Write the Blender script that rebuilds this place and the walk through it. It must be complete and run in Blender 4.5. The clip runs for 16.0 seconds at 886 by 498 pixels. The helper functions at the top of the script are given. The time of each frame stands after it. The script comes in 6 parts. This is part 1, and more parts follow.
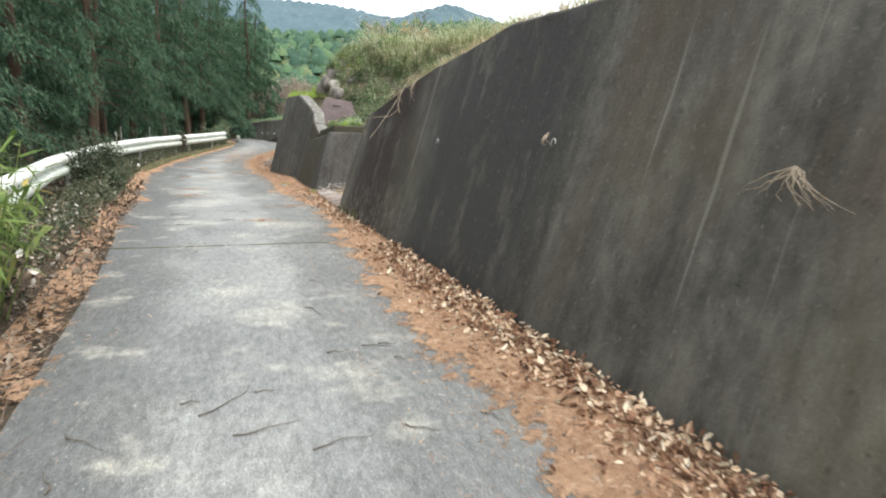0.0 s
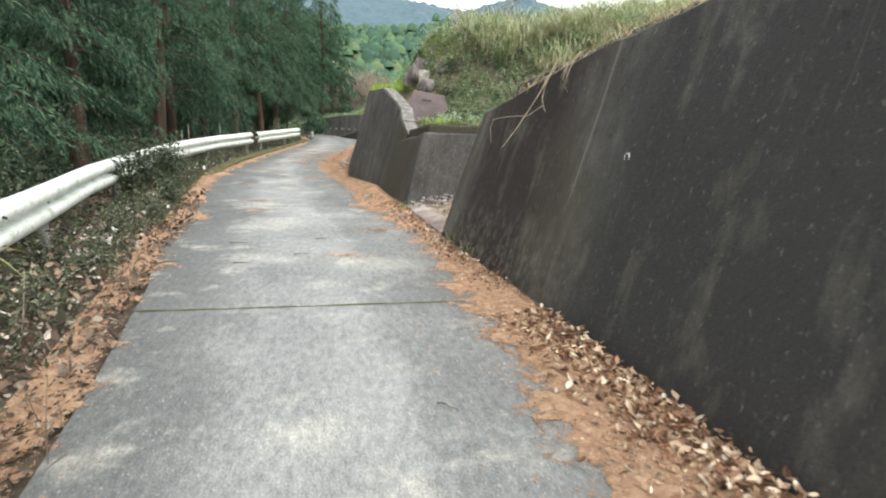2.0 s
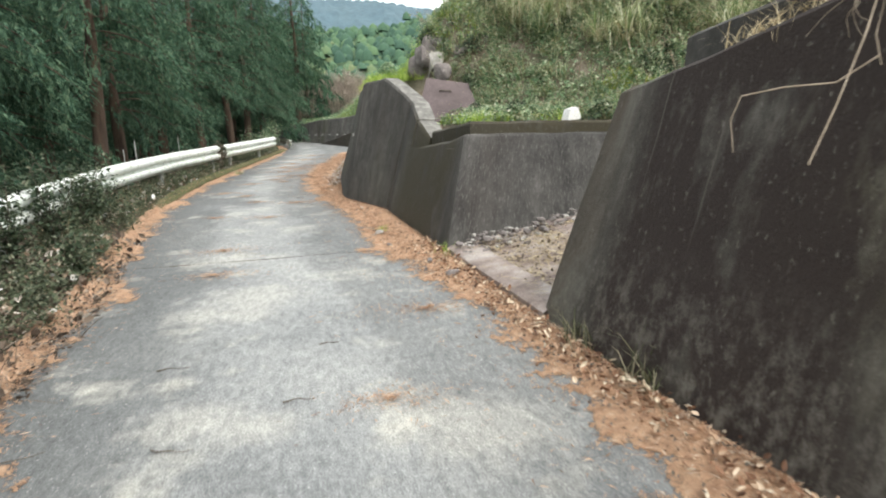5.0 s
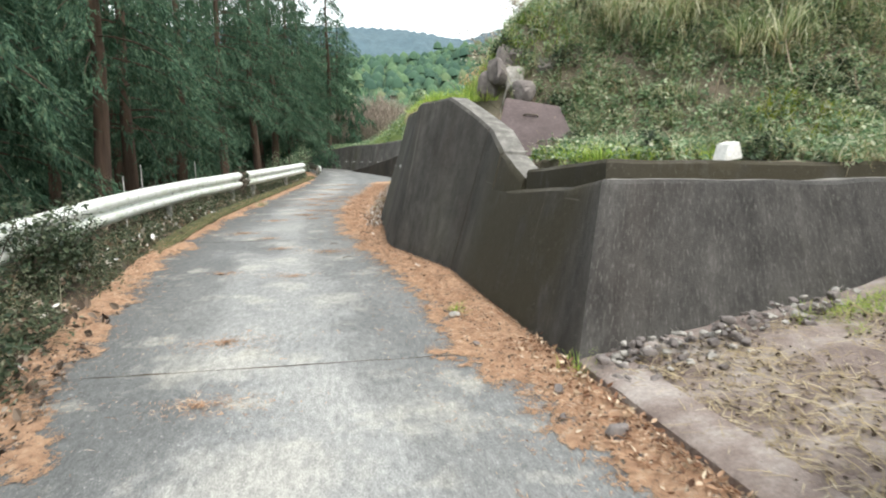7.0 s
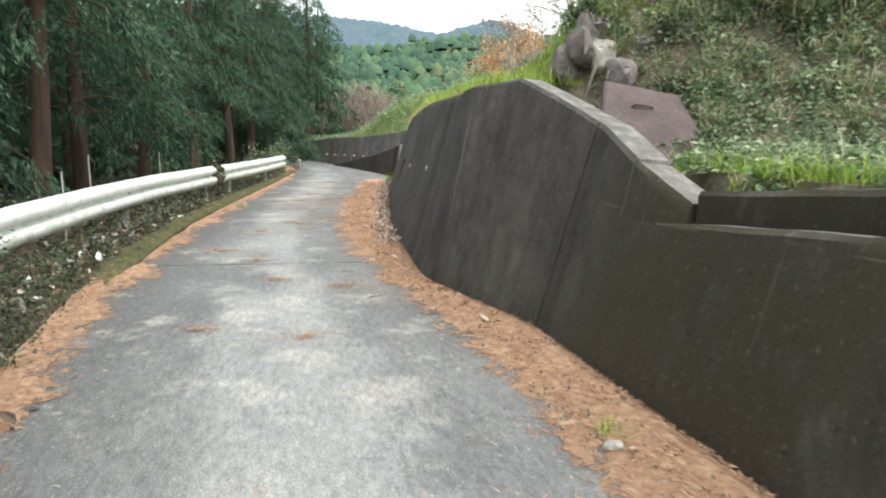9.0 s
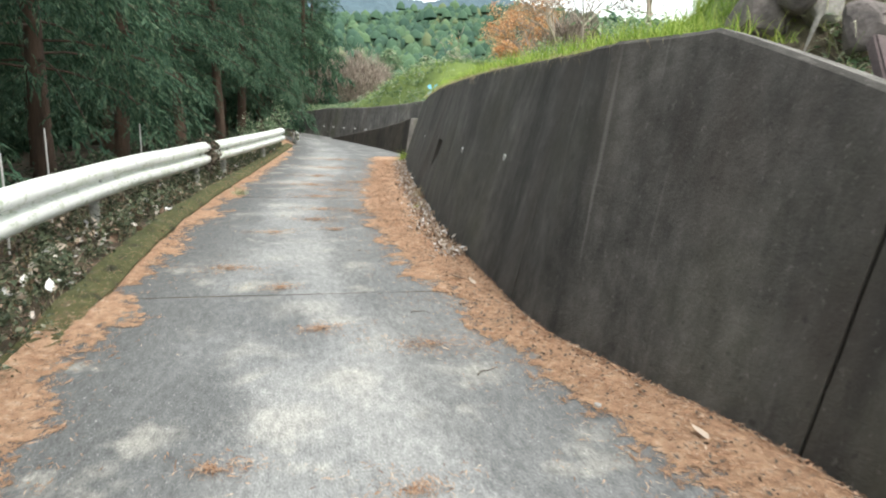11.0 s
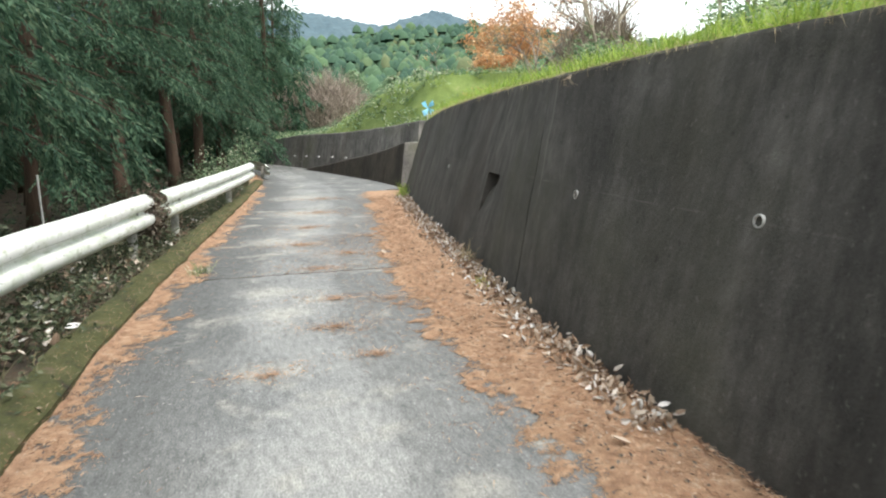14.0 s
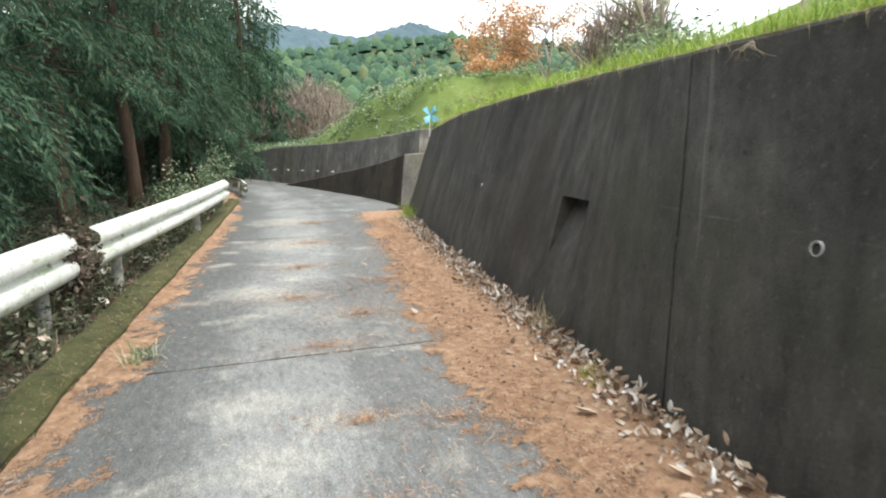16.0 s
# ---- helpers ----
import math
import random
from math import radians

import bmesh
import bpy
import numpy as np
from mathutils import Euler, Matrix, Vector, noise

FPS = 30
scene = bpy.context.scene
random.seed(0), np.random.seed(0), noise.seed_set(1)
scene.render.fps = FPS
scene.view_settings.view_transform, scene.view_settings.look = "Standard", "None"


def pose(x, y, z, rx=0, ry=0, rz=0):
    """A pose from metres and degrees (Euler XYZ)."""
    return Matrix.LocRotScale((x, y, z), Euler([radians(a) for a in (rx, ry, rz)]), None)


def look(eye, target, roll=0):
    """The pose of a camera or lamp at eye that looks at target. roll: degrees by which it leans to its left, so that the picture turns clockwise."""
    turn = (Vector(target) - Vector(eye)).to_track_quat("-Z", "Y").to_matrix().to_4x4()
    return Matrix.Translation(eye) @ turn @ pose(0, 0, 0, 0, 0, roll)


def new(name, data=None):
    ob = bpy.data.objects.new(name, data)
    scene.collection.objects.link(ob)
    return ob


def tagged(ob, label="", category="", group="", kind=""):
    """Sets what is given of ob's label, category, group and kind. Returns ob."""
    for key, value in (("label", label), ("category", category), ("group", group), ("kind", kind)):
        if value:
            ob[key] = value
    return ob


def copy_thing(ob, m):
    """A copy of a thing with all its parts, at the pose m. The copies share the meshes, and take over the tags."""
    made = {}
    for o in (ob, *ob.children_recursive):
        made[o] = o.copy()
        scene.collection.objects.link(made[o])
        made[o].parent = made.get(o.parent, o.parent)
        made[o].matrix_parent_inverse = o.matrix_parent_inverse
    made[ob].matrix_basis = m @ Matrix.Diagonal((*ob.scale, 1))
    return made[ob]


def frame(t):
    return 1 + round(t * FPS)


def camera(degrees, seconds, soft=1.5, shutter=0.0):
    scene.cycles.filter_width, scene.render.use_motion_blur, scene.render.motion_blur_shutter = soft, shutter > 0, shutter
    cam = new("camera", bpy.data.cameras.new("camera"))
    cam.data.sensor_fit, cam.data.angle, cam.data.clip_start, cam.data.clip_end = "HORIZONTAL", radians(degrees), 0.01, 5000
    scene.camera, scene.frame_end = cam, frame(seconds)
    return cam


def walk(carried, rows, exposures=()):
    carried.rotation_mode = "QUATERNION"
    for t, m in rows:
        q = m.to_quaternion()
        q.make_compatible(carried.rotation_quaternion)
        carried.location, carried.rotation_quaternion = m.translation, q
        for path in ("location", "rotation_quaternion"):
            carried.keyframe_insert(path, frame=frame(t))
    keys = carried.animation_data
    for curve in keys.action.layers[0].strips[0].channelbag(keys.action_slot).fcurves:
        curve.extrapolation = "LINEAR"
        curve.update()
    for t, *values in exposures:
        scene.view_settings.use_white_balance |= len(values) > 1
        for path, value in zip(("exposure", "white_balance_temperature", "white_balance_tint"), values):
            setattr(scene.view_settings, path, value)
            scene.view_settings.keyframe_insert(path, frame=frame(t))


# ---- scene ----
cam = camera(69.1, 16.0, soft=2.0, shutter=0.3)
PATH = [
    (0, (1.543, -1.004, 1.569), (2.073, 0.885, 1.18), 1.3),
    (0.5, (1.533, -0.277, 1.573), (2.043, 1.62, 1.195), 2.1),
    (1, (1.475, 0.435, 1.613), (1.836, 2.362, 1.217), 1.9),
    (1.5, (1.445, 1.106, 1.642), (1.792, 3.033, 1.234), 1.8),
    (2, (1.384, 1.895, 1.624), (1.713, 3.825, 1.212), 1.2),
    (2.5, (1.269, 2.542, 1.648), (1.648, 4.458, 1.218), 0.1),
    (3, (1.23, 3.243, 1.658), (1.576, 5.161, 1.211), -1.0),
    (3.2, (1.178, 3.498, 1.642), (1.523, 5.416, 1.194), -1.0),
    (5.3, (1.161, 6.282, 1.555), (1.543, 8.202, 1.147), -2.1),
    (5.5, (1.114, 6.572, 1.574), (1.506, 8.492, 1.174), -1.2),
    (6, (1.117, 7.29, 1.589), (1.505, 9.219, 1.229), -0.2),
    (6.5, (0.99, 7.999, 1.579), (1.334, 9.942, 1.25), -0.0),
    (7, (0.972, 8.679, 1.587), (1.289, 10.626, 1.257), -0.4),
    (7.5, (0.874, 9.331, 1.613), (1.179, 11.279, 1.277), -0.1),
    (8, (0.823, 10.034, 1.573), (1.202, 11.967, 1.231), 0.7),
    (8.5, (0.612, 10.711, 1.619), (0.996, 12.641, 1.264), 1.3),
    (9, (0.43, 11.374, 1.605), (0.843, 13.3, 1.258), 1.4),
    (9.2, (0.345, 11.654, 1.624), (0.752, 13.576, 1.253), 1.6),
    (11.3, (-0.189, 14.34, 1.615), (0.276, 16.237, 1.187), 2.7),
    (11.5, (-0.243, 14.584, 1.585), (0.181, 16.493, 1.167), 2.3),
    (12, (-0.306, 15.187, 1.596), (0.232, 17.071, 1.195), 2.5),
    (12.5, (-0.334, 15.886, 1.602), (0.202, 17.773, 1.21), 0.8),
    (13, (-0.395, 16.556, 1.597), (0.152, 18.441, 1.212), -0.2),
    (13.5, (-0.316, 17.277, 1.595), (0.219, 19.167, 1.219), -0.4),
    (14, (-0.349, 17.93, 1.6), (0.211, 19.814, 1.233), -0.2),
    (14.5, (-0.291, 18.585, 1.613), (0.281, 20.467, 1.25), -0.8),
    (15, (-0.346, 19.207, 1.596), (0.257, 21.081, 1.242), -1.2),
    (15.5, (-0.285, 19.882, 1.577), (0.331, 21.753, 1.23), -1.1),
    (16, (-0.281, 20.537, 1.564), (0.342, 22.408, 1.229), -0.6),
]
walk(cam, [(t, look(eye, target, roll)) for t, eye, target, roll in PATH])

# ---- world, sun ----
world = bpy.data.worlds.new("sky")
scene.world = world
world.use_nodes = True
wn = world.node_tree
sky = wn.nodes.new("ShaderNodeTexSky")
sky.sky_type, sky.sun_disc = "NISHITA", False
sky.sun_elevation, sky.sun_rotation = radians(54.7), radians(154)
sky.air_density, sky.dust_density = 1.0, 4.0
soft_sky = wn.nodes.new("ShaderNodeMixRGB")
soft_sky.inputs[0].default_value = 0.72
soft_sky.inputs[2].default_value = (10.5, 11.0, 10.9, 1)
wn.links.new(sky.outputs[0], soft_sky.inputs[1])
wn.links.new(soft_sky.outputs[0], wn.nodes["Background"].inputs[0])
wn.nodes["Background"].inputs[1].default_value = 0.212

sun = new("sun", bpy.data.lights.new("sun", "SUN"))
sun.data.energy, sun.data.angle, sun.data.color = 2.6, radians(12), (1.0, 0.955, 0.89)
sun.matrix_world = look((3.4, -7.0, 11.0), (0, 0, 0))


# ---- materials ----
def ramp(nt, fac, stops):
    r = nt.nodes.new("ShaderNodeValToRGB")
    while len(r.color_ramp.elements) < len(stops):
        r.color_ramp.elements.new(0.5)
    for e, (p, c) in zip(r.color_ramp.elements, stops):
        e.position, e.color = p, (*c, 1)
    nt.links.new(fac, r.inputs[0])
    return r.outputs[0]


def stored(nt, name, output="Fac"):
    """A value kept on the points of the mesh."""
    a = nt.nodes.new("ShaderNodeAttribute")
    a.attribute_name = name
    return a.outputs[output]


def coords(nt, size=(1, 1, 1), run=False):
    """Places in the world, or along the face of a wall (run, depth, height)."""
    m = nt.nodes.new("ShaderNodeVectorMath")
    m.operation = "MULTIPLY"
    nt.links.new(stored(nt, "run", "Vector") if run else nt.nodes.new("ShaderNodeNewGeometry").outputs["Position"], m.inputs[0])
    m.inputs[1].default_value = size
    return m.outputs[0]


def grain(nt, scale, size=(1, 1, 1), detail=6, rough=0.6, run=False):
    n = nt.nodes.new("ShaderNodeTexNoise")
    n.inputs["Scale"].default_value, n.inputs["Detail"].default_value, n.inputs["Roughness"].default_value = scale, detail, rough
    nt.links.new(coords(nt, size, run), n.inputs["Vector"])
    return n.outputs["Fac"]


def blend(nt, fac, a, b, kind="MIX"):
    m = nt.nodes.new("ShaderNodeMixRGB")
    m.blend_type = kind
    for socket, v in zip(m.inputs, (fac, a, b)):
        if hasattr(v, "links"):
            nt.links.new(v, socket)
        else:
            socket.default_value = v if socket.type == "VALUE" else (*v, 1)
    return m.outputs[0]


def mapped(nt, value, a, b):
    m = nt.nodes.new("ShaderNodeMapRange")
    m.inputs["From Min"].default_value, m.inputs["From Max"].default_value = a, b
    nt.links.new(value, m.inputs["Value"])
    return m.outputs[0]


def fresh(name, rough=0.9):
    m = bpy.data.materials.new(name)
    m.use_nodes = True
    p = m.node_tree.nodes["Principled BSDF"]
    p.inputs["Roughness"].default_value = rough
    return m, m.node_tree, p


def relief(nt, p, height, strength=0.4, distance=0.01):
    b = nt.nodes.new("ShaderNodeBump")
    b.inputs["Strength"].default_value, b.inputs["Distance"].default_value = strength, distance
    nt.links.new(height, b.inputs["Height"])
    nt.links.new(b.outputs[0], p.inputs["Normal"])


def concrete_wall(name, dark, light, moss, stain, zones=(), foot=None, line_at=None, speck=0.0):
    """Old shuttered concrete: blotches, run-off streaks straight down the face, moss dots, lichen and a cold joint."""
    m, nt, p = fresh(name, 0.92)

    def look_up(scale, size, stops, detail=6, rough=0.6):
        return ramp(nt, grain(nt, scale, size, detail, rough, True), [(q, (v, v, v)) for q, v in stops])

    base = ramp(nt, grain(nt, 1.1, (1, 1, 0.8), 8, 0.68, True), [(0.30, dark), (0.52, [(a + b) / 2 for a, b in zip(dark, light)]), (0.75, light)])
    c = blend(nt, 0.7, base, look_up(1.5, (1, 1, 0.10), [(0.36, 0.55), (0.5, 0.95), (0.64, 1.3)], 4), "MULTIPLY")
    c = blend(nt, 0.42, c, look_up(9, (1, 1, 0.05), [(0.34, 0.6), (0.5, 1.0), (0.68, 1.35)], 5), "MULTIPLY")
    c = blend(nt, 0.75, c, look_up(5.5, (1, 1, 0.6), [(0.36, 0.55), (0.5, 1.0), (0.66, 1.5)], 8, 0.75), "MULTIPLY")
    c = blend(nt, look_up(0.55, (1, 1, 1), [(0.5, 0.0), (0.7, 0.8)], 5), c, moss)
    c = blend(nt, look_up(0.7, (1, 1, 0.4), [(0.55, 0.0), (0.72, 0.8)], 4), c, stain)
    z = nt.nodes.new("ShaderNodeSeparateXYZ")
    nt.links.new(coords(nt), z.inputs[0])
    for zone, zone_colour in zones:
        # a long-damp stretch of wall, ragged at its ends
        along = ramp(nt, mapped(nt, z.outputs[1], zone[0], zone[3]), [(0, (0, 0, 0)), ((zone[1] - zone[0]) / (zone[3] - zone[0]), (1, 1, 1)), ((zone[2] - zone[0]) / (zone[3] - zone[0]), (1, 1, 1)), (1, (0, 0, 0))])
        ragged = look_up(2.2, (1, 1, 0.5), [(0.32, 0.0), (0.47, 0.95)], 7, 0.65)
        c = blend(nt, blend(nt, 1.0, along, ragged, "MULTIPLY"), c, zone_colour)
    c = blend(nt, 0.65, c, look_up(13, (1, 1, 0.8), [(0.30, 0.3), (0.40, 1.0)], 5, 0.65), "MULTIPLY")
    pale = [min(1, v * 2.0) for v in light]
    c = blend(nt, look_up(26, (1, 1, 0.6), [(0.58, 0.0), (0.72, 0.45)], 6, 0.7), c, pale)
    if speck:
        # pale brushed flecks standing upright
        c = blend(nt, look_up(46, (1, 1, 0.3), [(0.53, 0.0), (0.68, speck)], 6, 0.7), c, [min(1, v * 2.6) for v in light])
    if foot:
        # lichen bloom splashed up from the ground
        near = ramp(nt, mapped(nt, z.outputs[1], foot[1], foot[2]), [(0, (0, 0, 0)), (0.3, (1, 1, 1)), (1, (1, 1, 1))])
        low = ramp(nt, mapped(nt, z.outputs[2], 0.0, foot[0]), [(0, (1, 1, 1)), (0.45, (0.75, 0.75, 0.75)), (1, (0, 0, 0))])
        bloom = look_up(7, (1, 1, 0.75), [(0.48, 0.0), (0.61, 0.6)], 9, 0.78)
        c = blend(nt, blend(nt, 1.0, blend(nt, 1.0, low, near, "MULTIPLY"), bloom, "MULTIPLY"), c, [min(1, v * 1.25) for v in light])
    c = blend(nt, look_up(11.0, (1, 1, 0.02), [(0.69, 0.0), (0.74, 0.34)], 2, 0.4), c, pale)
    if line_at:
        wave = blend(nt, 0.03, (0.5, 0.5, 0.5), grain(nt, 2.5, (1, 1, 0.1), 4, 0.6, True))
        add = nt.nodes.new("ShaderNodeMath")
        add.operation = "ADD"
        nt.links.new(z.outputs[2], add.inputs[0])
        nt.links.new(wave, add.inputs[1])
        seam = ramp(nt, mapped(nt, add.outputs[0], line_at + 0.47, line_at + 0.53), [(0.36, (0, 0, 0)), (0.46, (1, 1, 1)), (0.54, (1, 1, 1)), (0.64, (0, 0, 0))])
        c = blend(nt, blend(nt, 1.0, seam, look_up(1.7, (1, 1, 0.2), [(0.5, 0.0), (0.66, 0.3)], 5), "MULTIPLY"), c, pale)
    nt.links.new(c, p.inputs["Base Color"])
    relief(nt, p, grain(nt, 38, detail=7, rough=0.7), 0.6, 0.012)
    return m


def patchy(name, stops, scale, fine, rough=0.9, bump=0.4, distance=0.01, size=(1, 1, 1)):
    m, nt, p = fresh(name, rough)
    a = ramp(nt, grain(nt, scale, size, 6, 0.6), stops)
    b = ramp(nt, grain(nt, fine, size, 6, 0.7), [(0.3, (0.62, 0.62, 0.62)), (0.7, (1.25, 1.25, 1.25))])
    nt.links.new(blend(nt, 0.8, a, b, "MULTIPLY"), p.inputs["Base Color"])
    relief(nt, p, grain(nt, fine * 1.5, size, 6, 0.7), bump, distance)
    return m


def island(name, stops, rough=0.75, through_light=0.25, per_object=False):
    """Leaves and bits: one colour for each island, some light let through."""
    m, nt, p = fresh(name, rough)
    if per_object:
        src = nt.nodes.new("ShaderNodeObjectInfo").outputs["Random"]
    else:
        src = nt.nodes.new("ShaderNodeNewGeometry").outputs["Random Per Island"]
    c = ramp(nt, src, stops)
    c = blend(nt, 0.5, c, ramp(nt, grain(nt, 3.0, detail=4), [(0.3, (0.55, 0.55, 0.55)), (0.7, (1.3, 1.3, 1.3))]), "MULTIPLY")
    nt.links.new(c, p.inputs["Base Color"])
    p.inputs["Specular IOR Level"].default_value = 0.25
    if through_light:
        t = nt.nodes.new("ShaderNodeBsdfTranslucent")
        nt.links.new(c, t.inputs[0])
        mix = nt.nodes.new("ShaderNodeMixShader")
        mix.inputs[0].default_value = through_light
        nt.links.new(p.outputs[0], mix.inputs[1])
        nt.links.new(t.outputs[0], mix.inputs[2])
        nt.links.new(mix.outputs[0], nt.nodes["Material Output"].inputs[0])
    return m


WALL = concrete_wall("weathered_concrete", (0.032, 0.030, 0.027), (0.112, 0.106, 0.096), (0.054, 0.054, 0.038), (0.042, 0.034, 0.028), [((13.2, 13.6, 15.4, 16.2), (0.040, 0.034, 0.018))], line_at=1.12)
OLDWALL = concrete_wall("stained_old_concrete", (0.043, 0.040, 0.033), (0.16, 0.15, 0.127), (0.098, 0.088, 0.052), (0.072, 0.053, 0.037), [((3.5, 4.0, 6.2, 7.4), (0.033, 0.032, 0.031)), ((6.8, 8.0, 9.5, 9.9), (0.021, 0.012, 0.0095))], foot=(0.8, 6.2, 10.4))
DARKWALL = concrete_wall("dark_brown_concrete", (0.026, 0.021, 0.016), (0.075, 0.062, 0.047), (0.045, 0.042, 0.024), (0.04, 0.026, 0.017))
# base colour set dark to take back the sun falling on this face
BRUSHED = concrete_wall("sun_offset_brushed_concrete", (0.020, 0.019, 0.018), (0.082, 0.079, 0.073), (0.045, 0.043, 0.032), (0.034, 0.028, 0.024), foot=(0.45, 11.5, 15.0), speck=0.48)
PALE = concrete_wall("pale_worn_and_lit_concrete", (0.10, 0.095, 0.09), (0.30, 0.285, 0.265), (0.11, 0.11, 0.07), (0.10, 0.085, 0.07))
# wall tops: lichen and wear, with the sunlight on them painted in
COPING = patchy("worn_sunlit_coping_concrete", [(0.3, (0.10, 0.097, 0.088)), (0.5, (0.18, 0.173, 0.158)), (0.7, (0.31, 0.30, 0.275))], 6, 45, 0.9, 0.7, 0.01)

# road: worn concrete with brushed grain, pale worn blotches and damp patches
ROAD, nt, p = fresh("worn_road_concrete", 0.9)
c = ramp(nt, grain(nt, 0.75, (1, 0.6, 1), 6, 0.62), [(0.30, (0.185, 0.192, 0.195)), (0.48, (0.245, 0.251, 0.251)), (0.62, (0.30, 0.304, 0.298)), (0.76, (0.37, 0.368, 0.35))])
# traffic cleans the middle; tree shade is painted in with the edge dirt
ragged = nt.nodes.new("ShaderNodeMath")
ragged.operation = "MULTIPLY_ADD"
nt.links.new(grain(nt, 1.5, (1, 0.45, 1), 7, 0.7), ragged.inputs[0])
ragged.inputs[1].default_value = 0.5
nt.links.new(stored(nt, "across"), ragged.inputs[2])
grime_and_shade = ramp(nt, ragged.outputs[0], [(0.30, (0.88, 0.88, 0.88)), (0.46, (0.62, 0.62, 0.62)), (0.62, (0.0, 0.0, 0.0)), (0.92, (0.0, 0.0, 0.0)), (1.08, (0.45, 0.45, 0.45))])
c = blend(nt, grime_and_shade, c, (0.098, 0.102, 0.102))
worn = ramp(nt, grain(nt, 1.6, (1, 1, 1), 5, 0.6), [(0.56, (0, 0, 0)), (0.70, (0.7, 0.7, 0.7))])
c = blend(nt, worn, c, (0.45, 0.435, 0.385))
spill = nt.nodes.new("ShaderNodeMath")
spill.operation = "MULTIPLY_ADD"
nt.links.new(grain(nt, 7, (1, 0.7, 1), 7, 0.75), spill.inputs[0])
spill.inputs[1].default_value = 1.6
nt.links.new(stored(nt, "dust"), spill.inputs[2])
c = blend(nt, ramp(nt, mapped(nt, spill.outputs[0], 0.9, 1.9), [(0.25, (0, 0, 0)), (0.75, (0.42, 0.42, 0.42))]), c, (0.47, 0.455, 0.41))
damp = ramp(nt, grain(nt, 0.9, (1.2, 0.5, 1), 5, 0.6), [(0.32, (0.62, 0.62, 0.62)), (0.47, (0, 0, 0))])
c = blend(nt, damp, c, (0.118, 0.123, 0.125))
c = blend(nt, 0.75, c, ramp(nt, grain(nt, 22, (1, 0.35, 1), 6, 0.75), [(0.34, (0.60, 0.61, 0.61)), (0.5, (1, 1, 1)), (0.68, (1.42, 1.42, 1.40))]), "MULTIPLY")
c = blend(nt, 0.85, c, ramp(nt, grain(nt, 95, (1, 0.6, 1), 6, 0.8), [(0.33, (0.42, 0.43, 0.44)), (0.5, (1, 1, 1)), (0.66, (1.7, 1.7, 1.65))]), "MULTIPLY")
c = blend(nt, ramp(nt, grain(nt, 48, (1, 0.8, 1), 2, 0.5), [(0.66, (0, 0, 0)), (0.72, (0.5, 0.5, 0.5))]), c, (0.55, 0.55, 0.53))
nt.links.new(c, p.inputs["Base Color"])
relief(nt, p, grain(nt, 130, (1, 0.6, 1), 5, 0.8), 0.45, 0.005)

FLOOR = patchy("leaf_mould", [(0.3, (0.035, 0.028, 0.02)), (0.55, (0.085, 0.063, 0.042)), (0.75, (0.14, 0.10, 0.065))], 2.2, 22, 0.95, 0.9, 0.03)
SOIL = patchy("grassy_soil", [(0.3, (0.117, 0.117, 0.072)), (0.5, (0.189, 0.162, 0.117)), (0.7, (0.27, 0.207, 0.162))], 1.5, 18, 0.95, 0.9, 0.03)
TURF = patchy("short_turf", [(0.3, (0.13, 0.20, 0.05)), (0.6, (0.23, 0.31, 0.09)), (0.75, (0.33, 0.35, 0.16))], 1.5, 25, 0.95, 0.9, 0.03)
APRON = patchy("gritty_apron", [(0.3, (0.156, 0.114, 0.101)), (0.5, (0.305, 0.247, 0.221)), (0.7, (0.494, 0.442, 0.41))], 2.6, 45, 0.95, 0.8, 0.02)
NEEDLE = patchy("needle_mat", [(0.22, (0.27, 0.165, 0.105)), (0.40, (0.46, 0.275, 0.17)), (0.58, (0.60, 0.385, 0.245)), (0.76, (0.70, 0.54, 0.41))], 13.0, 150, 0.95, 1.0, 0.015)
nt, p = NEEDLE.node_tree, NEEDLE.node_tree.nodes["Principled BSDF"]
edge = nt.nodes.new("ShaderNodeMath")
edge.operation = "MULTIPLY_ADD"
nt.links.new(grain(nt, 55, (1, 1, 0.2), 5, 0.75), edge.inputs[0])
edge.inputs[1].default_value = 2.2
nt.links.new(stored(nt, "cover"), edge.inputs[2])
nt.links.new(mapped(nt, edge.outputs[0], 1.0, 1.12), p.inputs["Alpha"])
NEEDLES = island("fallen_needles", [(0.0, (0.15, 0.085, 0.055)), (0.35, (0.40, 0.23, 0.14)), (0.75, (0.56, 0.36, 0.23)), (1.0, (0.68, 0.57, 0.45))], 0.85, 0.1)
DRYLEAF = island("dry_leaves", [(0.0, (0.09, 0.05, 0.033)), (0.3, (0.26, 0.14, 0.085)), (0.55, (0.45, 0.30, 0.20)), (0.8, (0.66, 0.52, 0.38)), (1.0, (0.82, 0.73, 0.58))], 0.7, 0.15)
PALELEAF = island("bleached_leaves", [(0.0, (0.156, 0.102, 0.072)), (0.35, (0.408, 0.3, 0.216)), (0.7, (0.672, 0.576, 0.48)), (1.0, (0.85, 0.85, 0.85))], 0.8, 0.1)
VERGELEAF = island("verge_dead_leaves", [(0.0, (0.045, 0.034, 0.026)), (0.5, (0.125, 0.092, 0.068)), (0.85, (0.24, 0.19, 0.15)), (1.0, (0.44, 0.39, 0.32))], 0.85, 0.1)
CEDAR = island("cedar_spray", [(0.0, (0.03, 0.068, 0.045)), (0.45, (0.062, 0.13, 0.08)), (0.85, (0.115, 0.20, 0.12)), (1.0, (0.19, 0.26, 0.16))], 0.7, 0.35)
